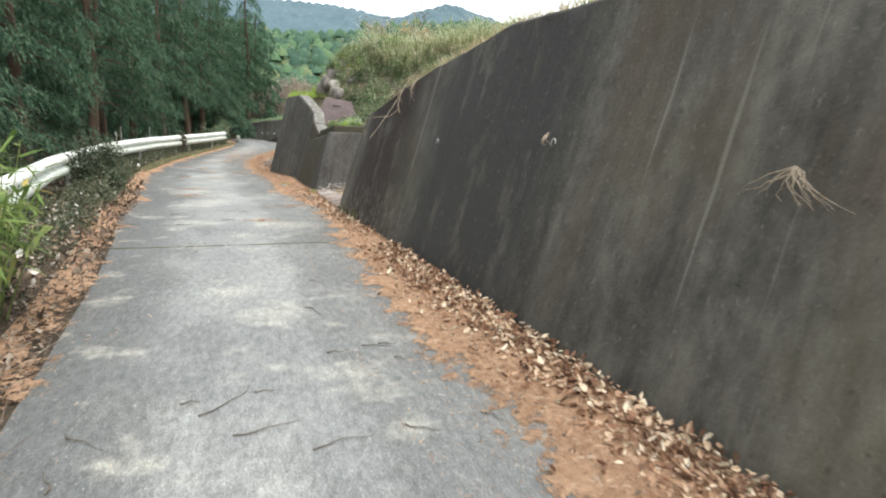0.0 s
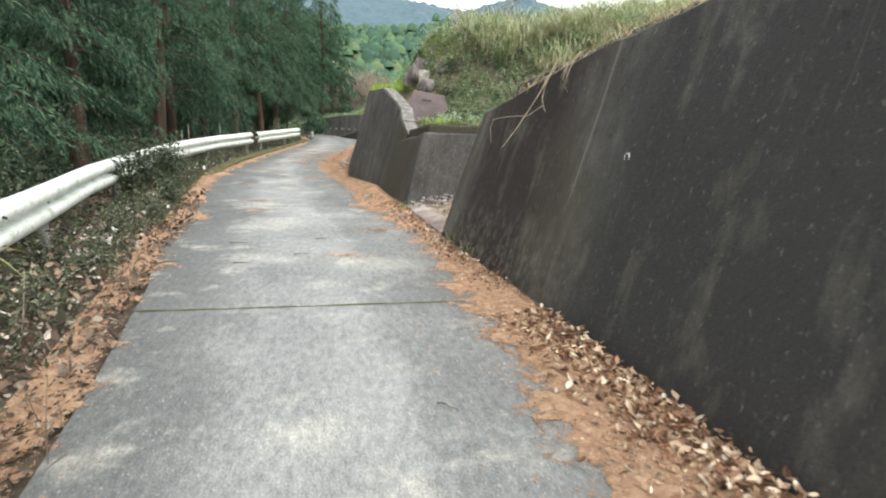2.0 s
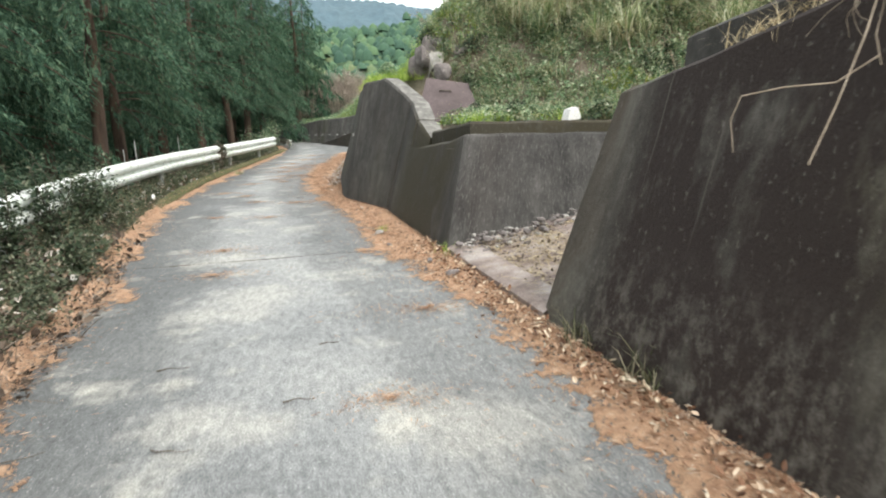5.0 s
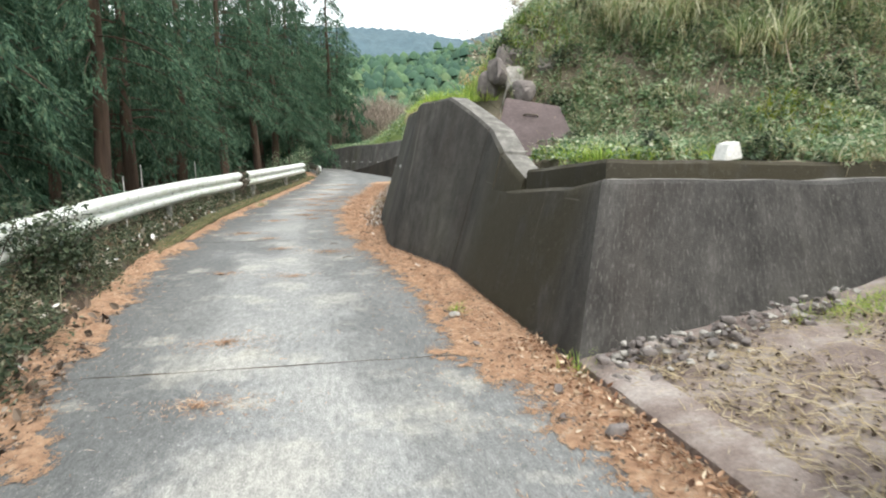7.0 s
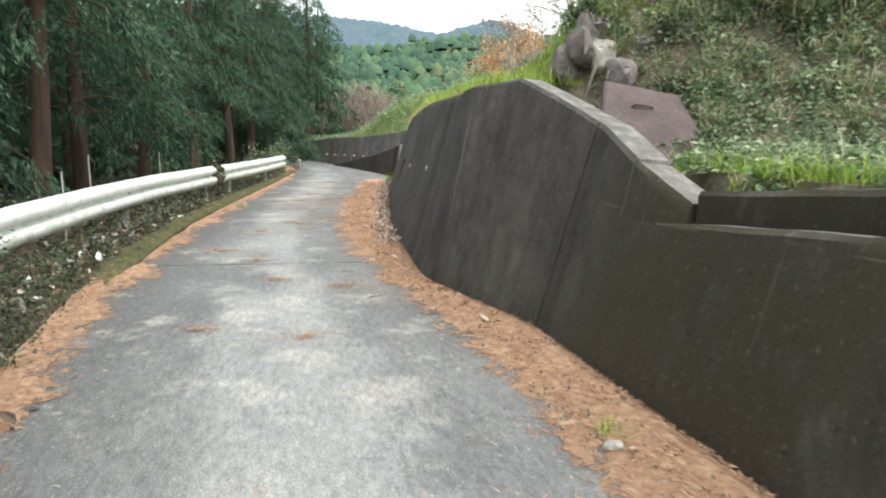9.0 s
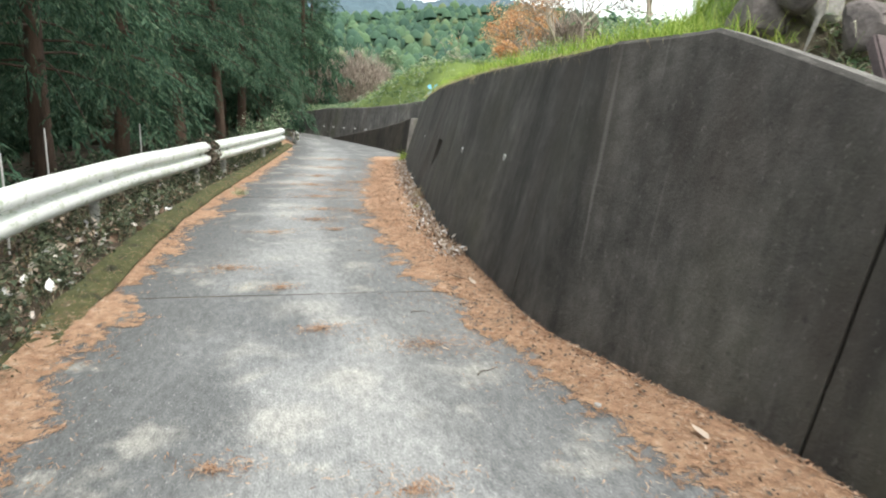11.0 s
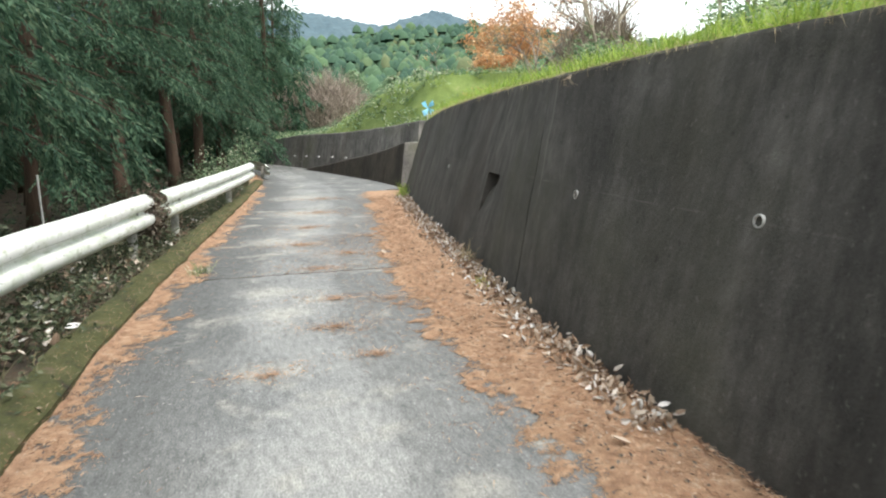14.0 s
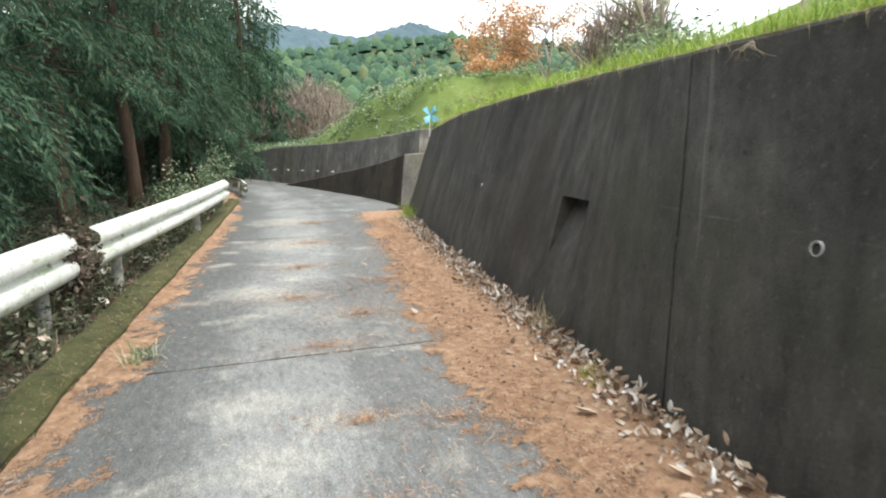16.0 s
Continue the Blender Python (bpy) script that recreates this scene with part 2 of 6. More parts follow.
HERB = island("green_herbs", [(0.0, (0.08, 0.14, 0.075)), (0.45, (0.23, 0.35, 0.20)), (0.8, (0.42, 0.52, 0.33)), (1.0, (0.70, 0.70, 0.55))], 0.7, 0.42)
SHRUB = island("dark_shrub_leaves", [(0.0, (0.0287, 0.046, 0.0276)), (0.6, (0.069, 0.103, 0.0575)), (0.9, (0.138, 0.172, 0.103)), (1.0, (0.276, 0.299, 0.207))], 0.45, 0.3)
WEED = island("greyish_weeds", [(0.0, (0.035, 0.05, 0.03)), (0.5, (0.09, 0.115, 0.065)), (0.85, (0.16, 0.18, 0.11)), (1.0, (0.30, 0.30, 0.22))], 0.6, 0.25)
BAMBOO = island("bamboo_leaves", [(0.0, (0.12, 0.20, 0.05)), (0.6, (0.22, 0.31, 0.09)), (0.93, (0.36, 0.40, 0.16)), (1.0, (0.62, 0.48, 0.15))], 0.5, 0.35)
PAMPAS = island("pampas_blades", [(0.0, (0.09, 0.14, 0.05)), (0.4, (0.28, 0.36, 0.16)), (0.7, (0.56, 0.57, 0.36)), (1.0, (0.82, 0.79, 0.64))], 0.7, 0.42)
VERGEGRASS = island("dull_verge_grass", [(0.0, (0.05, 0.062, 0.03)), (0.5, (0.12, 0.13, 0.07)), (0.85, (0.25, 0.23, 0.14)), (1.0, (0.42, 0.38, 0.28))], 0.75, 0.25)
DRYGRASS = island("dry_grass", [(0.0, (0.336, 0.264, 0.144)), (0.6, (0.552, 0.456, 0.288)), (1.0, (0.72, 0.636, 0.456))], 0.8, 0.35)
LAWN = island("bright_grass", [(0.0, (0.175, 0.3, 0.05)), (0.5, (0.338, 0.488, 0.0875)), (1.0, (0.562, 0.625, 0.188))], 0.7, 0.42)
LIME = island("lime_blades", [(0.0, (0.28, 0.36, 0.04)), (1.0, (0.46, 0.50, 0.08))], 0.6, 0.35)
ORANGE = island("autumn_leaves", [(0.0, (0.50, 0.24, 0.11)), (0.5, (0.70, 0.40, 0.20)), (1.0, (0.80, 0.58, 0.38))], 0.7, 0.35)
BROWNTWIG = island("bare_twigs", [(0.0, (0.21, 0.165, 0.14)), (1.0, (0.46, 0.39, 0.33))], 0.85, 0.0)
BARK = patchy("cedar_bark", [(0.3, (0.05, 0.033, 0.024)), (0.6, (0.115, 0.075, 0.052)), (0.8, (0.16, 0.12, 0.09))], 5, 26, 0.95, 1.0, 0.03, (1, 1, 0.12))
TWIG = patchy("twig_bark", [(0.3, (0.06, 0.05, 0.04)), (0.7, (0.17, 0.14, 0.11))], 12, 60, 0.9)
ROOT = patchy("dry_root", [(0.3, (0.26, 0.20, 0.14)), (0.7, (0.48, 0.40, 0.31))], 12, 60, 0.9)
STONE = patchy("field_stone", [(0.3, (0.11, 0.10, 0.095)), (0.55, (0.21, 0.185, 0.175)), (0.8, (0.34, 0.31, 0.295))], 9, 40, 0.9, 0.7, 0.012)
PALESTONE = patchy("bleached_stone", [(0.3, (0.27, 0.255, 0.23)), (0.7, (0.55, 0.53, 0.49))], 8, 40, 0.9, 0.6)
MAROON = patchy("maroon_slab", [(0.3, (0.085, 0.065, 0.065)), (0.7, (0.15, 0.115, 0.115))], 2, 30, 0.85)
MOSS = patchy("moss", [(0.3, (0.042, 0.036, 0.02)), (0.45, (0.078, 0.088, 0.028)), (0.6, (0.115, 0.115, 0.042)), (0.75, (0.17, 0.12, 0.08))], 5, 60, 0.98, 1.0, 0.02)
PLASTIC = patchy("grey_pipe_plastic", [(0.3, (0.42, 0.42, 0.41)), (0.7, (0.58, 0.58, 0.56))], 8, 60, 0.5, 0.1)
WHITEBIT = patchy("white_plastic", [(0.3, (0.72, 0.72, 0.70)), (0.7, (0.82, 0.82, 0.80))], 6, 40, 0.5, 0.1)
BLUE = patchy("light_blue_plastic", [(0.3, (0.16, 0.50, 0.74)), (0.7, (0.26, 0.62, 0.82))], 6, 40, 0.4, 0.1)
DARKHOLE = patchy("pipe_hole_shade", [(0.3, (0.012, 0.011, 0.01)), (0.7, (0.03, 0.028, 0.025))], 8, 40, 0.9)
RAILPAINT, nt, p = fresh("weathered_white_rail", 0.5)
c = ramp(nt, grain(nt, 2.5, (1, 1, 2), 6, 0.65), [(0.32, (0.60, 0.66, 0.55)), (0.5, (0.80, 0.83, 0.79)), (0.8, (0.86, 0.87, 0.86))])
c = blend(nt, ramp(nt, grain(nt, 9, (1, 0.5, 1), 6, 0.7), [(0.54, (0, 0, 0)), (0.68, (0.8, 0.8, 0.8))]), c, (0.34, 0.39, 0.25))
c = blend(nt, ramp(nt, grain(nt, 40, (1, 0.6, 1), 3, 0.5), [(0.66, (0, 0, 0)), (0.72, (0.8, 0.8, 0.8))]), c, (0.10, 0.10, 0.08))
nt.links.new(c, p.inputs["Base Color"])
relief(nt, p, grain(nt, 30, detail=4), 0.15, 0.004)
POSTSTEEL = patchy("dirty_galvanised_post", [(0.3, (0.16, 0.165, 0.13)), (0.5, (0.36, 0.36, 0.33)), (0.7, (0.58, 0.58, 0.55))], 7, 40, 0.6, 0.2, 0.004)
# some distance haze is mixed into these crown colours
CANOPY = island("woodland_canopy", [(0.0, (0.04, 0.085, 0.06)), (0.5, (0.065, 0.125, 0.075)), (0.9, (0.10, 0.17, 0.085)), (1.0, (0.15, 0.17, 0.085))], 0.9, 0.0)
WOODS = patchy("far_woods", [(0.3, (0.04, 0.085, 0.045)), (0.5, (0.065, 0.125, 0.06)), (0.7, (0.11, 0.16, 0.075))], 0.12, 0.5, 0.95, 1.0, 1.5)
# aerial haze is painted in as the bluish base colour
MOUNTAIN = patchy("haze_blue_mountain", [(0.3, (0.07, 0.12, 0.15)), (0.7, (0.095, 0.15, 0.175))], 0.02, 0.12, 1.0, 0.6, 2.0)


# ---- building helpers ----
rng = np.random.default_rng(7)


def build(name, verts, faces, mats, smooth=False, sharp=None, indices=None):
    me = bpy.data.meshes.new(name)
    me.from_pydata(np.asarray(verts, float).tolist(), [], faces if isinstance(faces, list) else faces.tolist())
    for m in mats if isinstance(mats, (list, tuple)) else [mats]:
        me.materials.append(m)
    if indices is not None:
        me.polygons.foreach_set("material_index", indices)
    if smooth:
        me.polygons.foreach_set("use_smooth", [True] * len(me.polygons))
        if sharp:
            me.set_sharp_from_angle(angle=radians(sharp))
    me.update()
    return me


def keep_value(me, name, values):
    """Store one number, or one vector, for each point of the mesh."""
    values = np.asarray(values, np.float32)
    wide = values.ndim > 1
    a = me.attributes.new(name, "FLOAT_VECTOR" if wide else "FLOAT", "POINT")
    a.data.foreach_set("vector" if wide else "value", values.ravel())
    return me


def part(name, me, parent, label=""):
    ob = new(name, me)
    ob.parent = parent
    return tagged(ob, label)


def empty(name, x, y, z):
    ob = new(name)
    ob.location = (x, y, z)
    ob.empty_display_size = 0.1
    bpy.context.view_layer.update()
    return ob


def wobble(x, y, z, scale, seed=0.0):
    return noise.noise(Vector((x * scale + seed, y * scale + seed * 0.7, z * scale)))


def turns(yaw, pitch, roll):
    """Rotation matrices, yaw after pitch after roll, for arrays of radians."""
    cy, sy, cp, sp, cr, sr = np.cos(yaw), np.sin(yaw), np.cos(pitch), np.sin(pitch), np.cos(roll), np.sin(roll)
    o, i = np.zeros_like(cy), np.ones_like(cy)
    z = np.stack([cy, -sy, o, sy, cy, o, o, o, i], -1).reshape(-1, 3, 3)
    x = np.stack([i, o, o, o, cp, -sp, o, sp, cp], -1).reshape(-1, 3, 3)
    y = np.stack([cr, o, sr, o, i, o, -sr, o, cr], -1).reshape(-1, 3, 3)
    return z @ x @ y


def strew(places, yaw, pitch, roll, size, shape_v, shape_f):
    """Many copies of one small shape as one array of vertices and faces. The shape points along +y from the origin."""
    v = np.asarray(shape_v, float)
    size = np.asarray(size, float)
    if size.ndim == 1:
        size = size[:, None].repeat(3, 1)
    m = turns(yaw, pitch, roll)
    out = np.einsum("nij,nkj->nki", m, v[None] * size[:, None, :]) + places[:, None, :]
    f = [[i + k * len(v) for i in face] for k in range(len(places)) for face in shape_f]
    return out.reshape(-1, 3), f


def joined(chunks):
    vs, fs, n = [], [], 0
    for v, f in chunks:
        vs.append(v)
        fs += [[i + n for i in face] for face in f]
        n += len(v)
    return np.concatenate(vs), fs


# leaf shapes, one unit long
CURL_V = [(0, 0, 0), (-0.28, 0.3, 0.09), (0, 0.33, -0.02), (0.28, 0.3, 0.1), (-0.24, 0.68, 0.14), (0, 0.7, 0.03), (0.22, 0.68, 0.12), (0, 1, 0.16)]
CURL_F = [[0, 2, 1], [0, 3, 2], [1, 2, 5, 4], [2, 3, 6, 5], [4, 5, 7], [5, 6, 7]]
FOLD_V = [(0, 0, 0), (-0.28, 0.45, 0.11), (0, 0.5, 0.0), (0.28, 0.45, 0.1), (0, 1, 0.12)]
FOLD_F = [[0, 2, 1], [0, 3, 2], [1, 2, 4], [2, 3, 4]]
BLADE_V = [(-0.5, 0, 0), (0.5, 0, 0), (0.42, 0.5, 0.12), (-0.42, 0.5, 0.12), (0, 1, 0)]
BLADE_F = [[0, 1, 2, 3], [3, 2, 4]]
KITE_V = [(0, 0, 0), (0.5, 0.42, 0.1), (0, 1, 0), (-0.5, 0.42, 0.1)]
KITE_F = [[0, 1, 2, 3]]
NEEDLE_V = [(-0.5, 0, 0), (0.5, 0, 0), (0.35, 0.5, 0.3), (-0.35, 0.5, 0.3), (0.2, 1, 0), (-0.2, 1, 0)]
NEEDLE_F = [[0, 1, 2, 3], [3, 2, 4, 5]]


def tube(path, radii, sides=7):
    """A tapered, bent round bar along path."""
    path = [Vector(q) for q in path]
    vs, fs = [], []
    for i, q in enumerate(path):
        d = (path[min(i + 1, len(path) - 1)] - path[max(i - 1, 0)]).normalized()
        a = d.cross(Vector((0.3, 0.2, 1)) if abs(d.z) < 0.9 else Vector((1, 0, 0))).normalized()
        b = d.cross(a)
        for k in range(sides):
            w = 2 * math.pi * k / sides
            vs.append(q + (a * math.cos(w) + b * math.sin(w)) * radii[i])
        if i:
            o = (i - 1) * sides
            fs += [[o + k, o + (k + 1) % sides, o + sides + (k + 1) % sides, o + sides + k] for k in range(sides)]
    fs += [list(range(sides))[::-1], [(len(path) - 1) * sides + k for k in range(sides)]]
    return np.array([tuple(v) for v in vs]), fs


def rock_mesh(name, sx, sy, sz, seed, material):
    """An angular broken stone: the hull of scattered points with worn edges."""
    r = np.random.default_rng(seed)
    bm = bmesh.new()
    for q in r.normal(0, 1, (15, 3)):
        q = q / np.linalg.norm(q) * r.uniform(0.8, 1.1)
        q = np.clip(q, -0.82, 0.82)
        bm.verts.new((q[0] * sx, q[1] * sy, q[2] * sz))
    hull = bmesh.ops.convex_hull(bm, input=bm.verts[:])
    bmesh.ops.delete(bm, geom=[g for g in hull["geom_interior"] if isinstance(g, bmesh.types.BMVert)], context="VERTS")
    bmesh.ops.bevel(bm, geom=bm.edges[:], offset=0.12 * min(sx, sy, sz), segments=1, affect="EDGES")
    me = bpy.data.meshes.new(name)
    bm.to_mesh(me)
    bm.free()
    me.materials.append(material)
    return me


def thing(name, me, x, y, z, label, category, group="", kind="", turn=0):
    ob = new(name, me)
    ob.matrix_basis = pose(x, y, z, 0, 0, turn)
    return tagged(ob, label, category, group, kind)


# ---- plan: lines of the road and the walls ----
WY = [-10, -3, 1.04, 2, 3.3, 5.2, 7, 8.6, 10.27, 12.76, 13.7, 14.75, 16.3, 16.6, 17.2, 18.1, 18.5, 19, 19.7, 21.8, 23.3, 25.5, 28, 31, 34, 35.9, 38.8, 42.3, 46.5, 49.5, 60, 75]
WX = [4.1, 3.85, 3.60, 3.53, 3.40, 3.24, 3.10, 2.92, 2.76, 2.58, 2.49, 2.41, 2.31, 2.25, 2.05, 1.76, 1.71, 1.72, 1.76, 1.82, 1.96, 2.22, 2.5, 2.92, 3.38, 3.75, 3.2, 2.4, 0.95, 0.0, -5, -14]
EY = [-10, 1, 3.4, 5.8, 7.4, 9.6, 12, 13.2, 15.8, 18, 20, 22, 23.8, 25.5, 29.4, 32, 35.4, 40, 44.4, 50, 60, 75]
EX = [0.9, 0.4, 0.2, -0.02, -0.22, -0.47, -0.62, -0.8, -1.06, -1.28, -1.26, -1.15, -1.04, -0.87, -0.52, -0.25, 0.05, 0.1, -0.3, -2.8, -8, -18]


def wall_x(y):
    return np.interp(y, WY, WX)


def edge_x(y):
    """The left edge of the clean road."""
    return np.interp(y, EY, EX)


def right_x(y):
    """The right edge of the clean road."""
    return np.interp(y, [-10, 1.4, 2.5, 4, 6.2, 8.2, 10.5, 11.6, 13.3, 15.2, 16.5, 18.4, 20.4, 22.3, 24.3, 26.4, 31, 36, 44, 60], [3.2, 2.75, 2.6, 2.5, 2.46, 2.44, 2.4, 2.1, 1.75, 1.66, 1.56, 1.2, 1.03, 0.9, 0.98, 1.2, 1.96, 2.5, 1.6, -5])


# ---- ground: one sheet out to the horizon ----
def step(a, b, x):
    t = np.clip((x - a) / (b - a), 0, 1)
    return t * t * (3 - 2 * t)


def fill_height(x, y, u):
    top = np.interp(y, [-10, 5.4, 7.3, 9.0, 10, 12.7, 13.4, 15.3, 16.4, 17.4, 18.5, 26, 31, 34.5, 36, 40, 46, 50], [2.48, 2.5, 2.2, 1.85, 1.7, 1.28, 1.3, 1.3, 1.7, 2.12, 2.1, 2.1, 2.0, 1.8, 1.75, 1.6, 1.3, 0.9])
    south = np.clip(u - 1.0, 0, 60) * 0.28 * (1 - step(3.0, 8.0, y))
    bank = 1.38 + step(2.6, 6.2, u + 0.8 * (y - 15.2)) * 1.9 + np.clip(u - 4.5, 0, 40) * 0.3 + 0.72 * np.exp(-((x - 3.95) / 0.75) ** 2 - ((y - 18.55) / 0.6) ** 2)
    behind = y - np.interp(x, [2.6, 5.1, 8.5], [0, 0.19, 1.1]) - 13.6
    bank = 1.38 + (bank - 1.38) * (1 - step(5.6, 7.4, x) * (1 - step(0.0, 2.6, behind)))
    strip = np.clip(u - 1.0, 0, 2.2) * 0.16 + np.clip(u - 3.2, 0, 40) * 0.42
    mound = np.clip(u - 1.0, 0, 7) * 0.20 * (1 - step(35, 37, y)) + step(37.0, 38.2, y) * (1.6 * (1 - 0.8 * step(41.0, 47.0, y)) * step(1.0, 2.2, u) + np.clip(u - 2.2, 0, 7) * 0.06)
    w1, w2 = step(9, 13, y), step(18.5, 19.7, y - 0.4 * np.clip(u - 1.2, -0.4, 1.5))
    w3 = step(30, 35, y)
    level = (top + south) * (1 - w1) + bank * w1
    return level * (1 - w2) + (top + strip * (1 - w3) + mound * w3) * w2


def height(x, y):
    x, y = np.asarray(x, float), np.asarray(y, float)
    u = x - wall_x(y)
    shift = np.interp(x, [2.6, 5.1, 8.5], [0, 0.19, 1.1])
    ye = y - shift
    apron = 0.07 + np.clip(u - 0.1, 0, 40) * 0.165
    low = -0.03 + step(-0.05, 0.12, u) * step(9.9, 10.3, y) * (1 - step(12.85, 13.1, ye)) * (apron + 0.03)
    inside = ((y < 9.75) | ((ye > 13.62) & (y < 33.3)) | (y > 37.25)) * 1.0
    ledge = 0.16 * ((ye > 13) & (y < 15.8)) + 0.22 * (y > 36.9)
    h = low + (fill_height(x, y, u) - low) * step(0.74 + ledge, 0.86 + 1.2 * ledge, u) * inside
    d = edge_x(y) - x
    left = -0.03 + 0.05 * step(0.5, 0.9, d) - np.clip(d - 2.2, 0, 40) * 0.10
    h = np.where(d > 0.3, left, h)
    far = step(70, 200, np.hypot(x, y - 20))
    return h * (1 - far) + far * -2.0


us = np.concatenate([[-1500, -700, -300, -140, -80, -50, -34, -26, -20], np.arange(-16, -2.5, 0.5), np.arange(-2.5, -0.2, 0.3), [-0.15, -0.05, 0.05, 0.14, 0.3, 0.74, 0.8, 0.86, 0.9, 0.96, 1.02, 1.08], np.arange(1.2, 9, 0.25), np.arange(9, 20, 1), [24, 30, 40, 60, 100, 300, 700, 1500]])
ys = np.concatenate([[-1500, -500, -150, -60, -30, -18], np.arange(-12, 9.2, 0.4), np.arange(9.2, 10.6, 0.1), np.arange(10.6, 12.6, 0.3), np.arange(12.6, 15, 0.1), np.arange(15, 33.0, 0.35), np.arange(33.0, 38.4, 0.1), np.arange(38.4, 50, 0.35), [52, 55, 60, 66, 75, 90, 120, 180, 300, 600, 1500]])
gx = np.array([[wall_x(y) * (1 if abs(u) < 60 else 0) + u for u in us] for y in ys])
gy = np.array([[y] * len(us) for y in ys])
gz = height(gx, gy)
gz += np.array([[0.06 * wobble(a, b, 0, 0.9) + 0.025 * wobble(a, b, 3, 3.1) if (a - wall_x(b) > 1.1 or a < edge_x(b) - 0.9) else 0 for a, b in zip(ra, rb)] for ra, rb in zip(gx, gy)])
n, k = gx.shape
quads = [[i * k + j, i * k + j + 1, (i + 1) * k + j + 1, (i + 1) * k + j] for i in range(n - 1) for j in range(k - 1)]
slot = []
for i in range(n - 1):
    for j in range(k - 1):
        a, b = gx[i, j:j + 2].mean(), gy[i:i + 2, j].mean()
        u = a - wall_x(b)
        if 9.9 < b < 13.4 and u > -0.1 and a < 7:
            slot.append(2)
        elif u > 0.8:
            slot.append(4 if (b > 62 or u > 16) else 3 if b > 18.6 else 1)
        else:
            slot.append(0)
tagged(new("ground", build("ground", np.stack([gx, gy, gz], -1).reshape(-1, 3), quads, [FLOOR, SOIL, APRON, TURF, WOODS], True, indices=slot)), "leaf-strewn forest floor and grassy bank beside the road", "ground", kind="structure")


# ---- retaining walls ----
def wall(name, pts, tops, k, thick, label, material=WALL, coping=None, grooves=(), pocket=None, foot=-0.35, gap=0.13, slants=(), lean_of=(), first=None):
    """A battered wall whose face lies on the left of the line pts; tops: height at each point; lean_of: batter of single stretches."""
    pts = [Vector((*q, 0)) for q in pts]
    run = [0.0]
    for a, b in zip(pts, pts[1:]):
        run.append(run[-1] + (b - a).length)
    marks = list(run)
    for g in grooves:
        marks += [g - 0.012, g - 0.009, g + 0.009, g + 0.012]
    if pocket:
        marks += [pocket[0], pocket[0] + 0.004, pocket[1] - 0.004, pocket[1]]
    s = sorted(marks)
    full = []
    for a, b in zip(s, s[1:]):
        m = max(1, int((b - a) / gap))
        full += [a + (b - a) * i / m for i in range(m)]
    full.append(s[-1])
    nseg = len(pts) - 1
    seg_n = []
    for a, b in zip(pts, pts[1:]):
        d = (b - a).normalized()
        seg_n.append(Vector((d.y, -d.x, 0)))
    leans = dict(lean_of)
    mitre, flat = [], []
    for j in range(nseg + 1):
        ja, jb = max(j - 1, 0), min(j, nseg - 1)
        a, b = seg_n[ja], seg_n[jb]
        m = (a + b).normalized()
        flat.append(m / max(0.4, m.dot(b)))
        ra, rb = leans.get(ja, k) / k, leans.get(jb, k) / k
        det = a.x * b.y - a.y * b.x
        if abs(det) < 0.3:
            mitre.append(flat[-1] * (ra + rb) / 2)
        else:
            mitre.append(Vector(((ra * b.y - rb * a.y) / det, (rb * a.x - ra * b.x) / det, 0)))
    rows, verts, runs = None, [], []
    for q in full:
        i = next((j for j in range(nseg) if q <= run[j + 1] + 1e-9), nseg - 1)
        f = (q - run[i]) / max(1e-9, run[i + 1] - run[i])
        p0 = pts[i].lerp(pts[i + 1], f)
        nv, nf = mitre[i].lerp(mitre[i + 1], f), flat[i].lerp(flat[i + 1], f)
        lean = Vector((-seg_n[i].y, seg_n[i].x, 0)) * sum(sl * math.exp(-((q - g) / 1.6) ** 2) for g, sl in zip(grooves, slants))
        top = tops[i] + (tops[i + 1] - tops[i]) * f
        top += 0.012 * wobble(p0.x, p0.y, 5, 2.3)
        fr = [0, 0.1, 0.2, 0.3, 0.4, 0.5, 0.6, 0.7, 0.8, 0.9, 0.95]
        zs = [foot] + [v * (top - 0.03) for v in fr] + [top - 0.03]
        if pocket:
            zs += [pocket[2], pocket[3] - 0.004, pocket[3]]
            zs.sort()
        column = []
        for z in zs:
            o = k * max(z, -0.1) + 0.022 * wobble(p0.x, p0.y, z, 0.9, 4) + 0.009 * wobble(p0.x, p0.y, z, 4.5, 9)
            for g in grooves:
                if abs(q - g) < 0.010:
                    o += 0.035
            if pocket and pocket[0] + 0.002 < q < pocket[1] - 0.002 and pocket[2] < z < pocket[3] - 0.002:
                o += pocket[4] * (z - pocket[2]) / (pocket[3] - pocket[2])
            column.append(p0 + nv * o + lean * max(z, 0) + Vector((0, 0, z)))
        wear = 0.03 + 0.012 * wobble(p0.x, p0.y, 2, 5)
        column.append(p0 + nv * k * top + nf * wear + lean * top + Vector((0, 0, top)))
        column.append(p0 + nv * k * top + nf * thick + lean * top + Vector((0, 0, top - 0.01)))
        column.append(p0 + nv * k * top + nf * (thick + 0.02) + Vector((0, 0, foot)))
        rows = len(column)
        verts += column
        runs += [(q + 20 * k, 0.0, z) for z in zs] + [(q + 20 * k, 0.05, top), (q + 20 * k, thick, top), (q + 20 * k, thick, foot)]
    faces, slots = [], []
    for i in range(len(full) - 1):
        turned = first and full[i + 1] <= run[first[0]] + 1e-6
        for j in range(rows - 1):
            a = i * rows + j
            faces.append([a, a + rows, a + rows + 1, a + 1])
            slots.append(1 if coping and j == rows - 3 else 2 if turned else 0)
    faces.append([j for j in range(rows)])
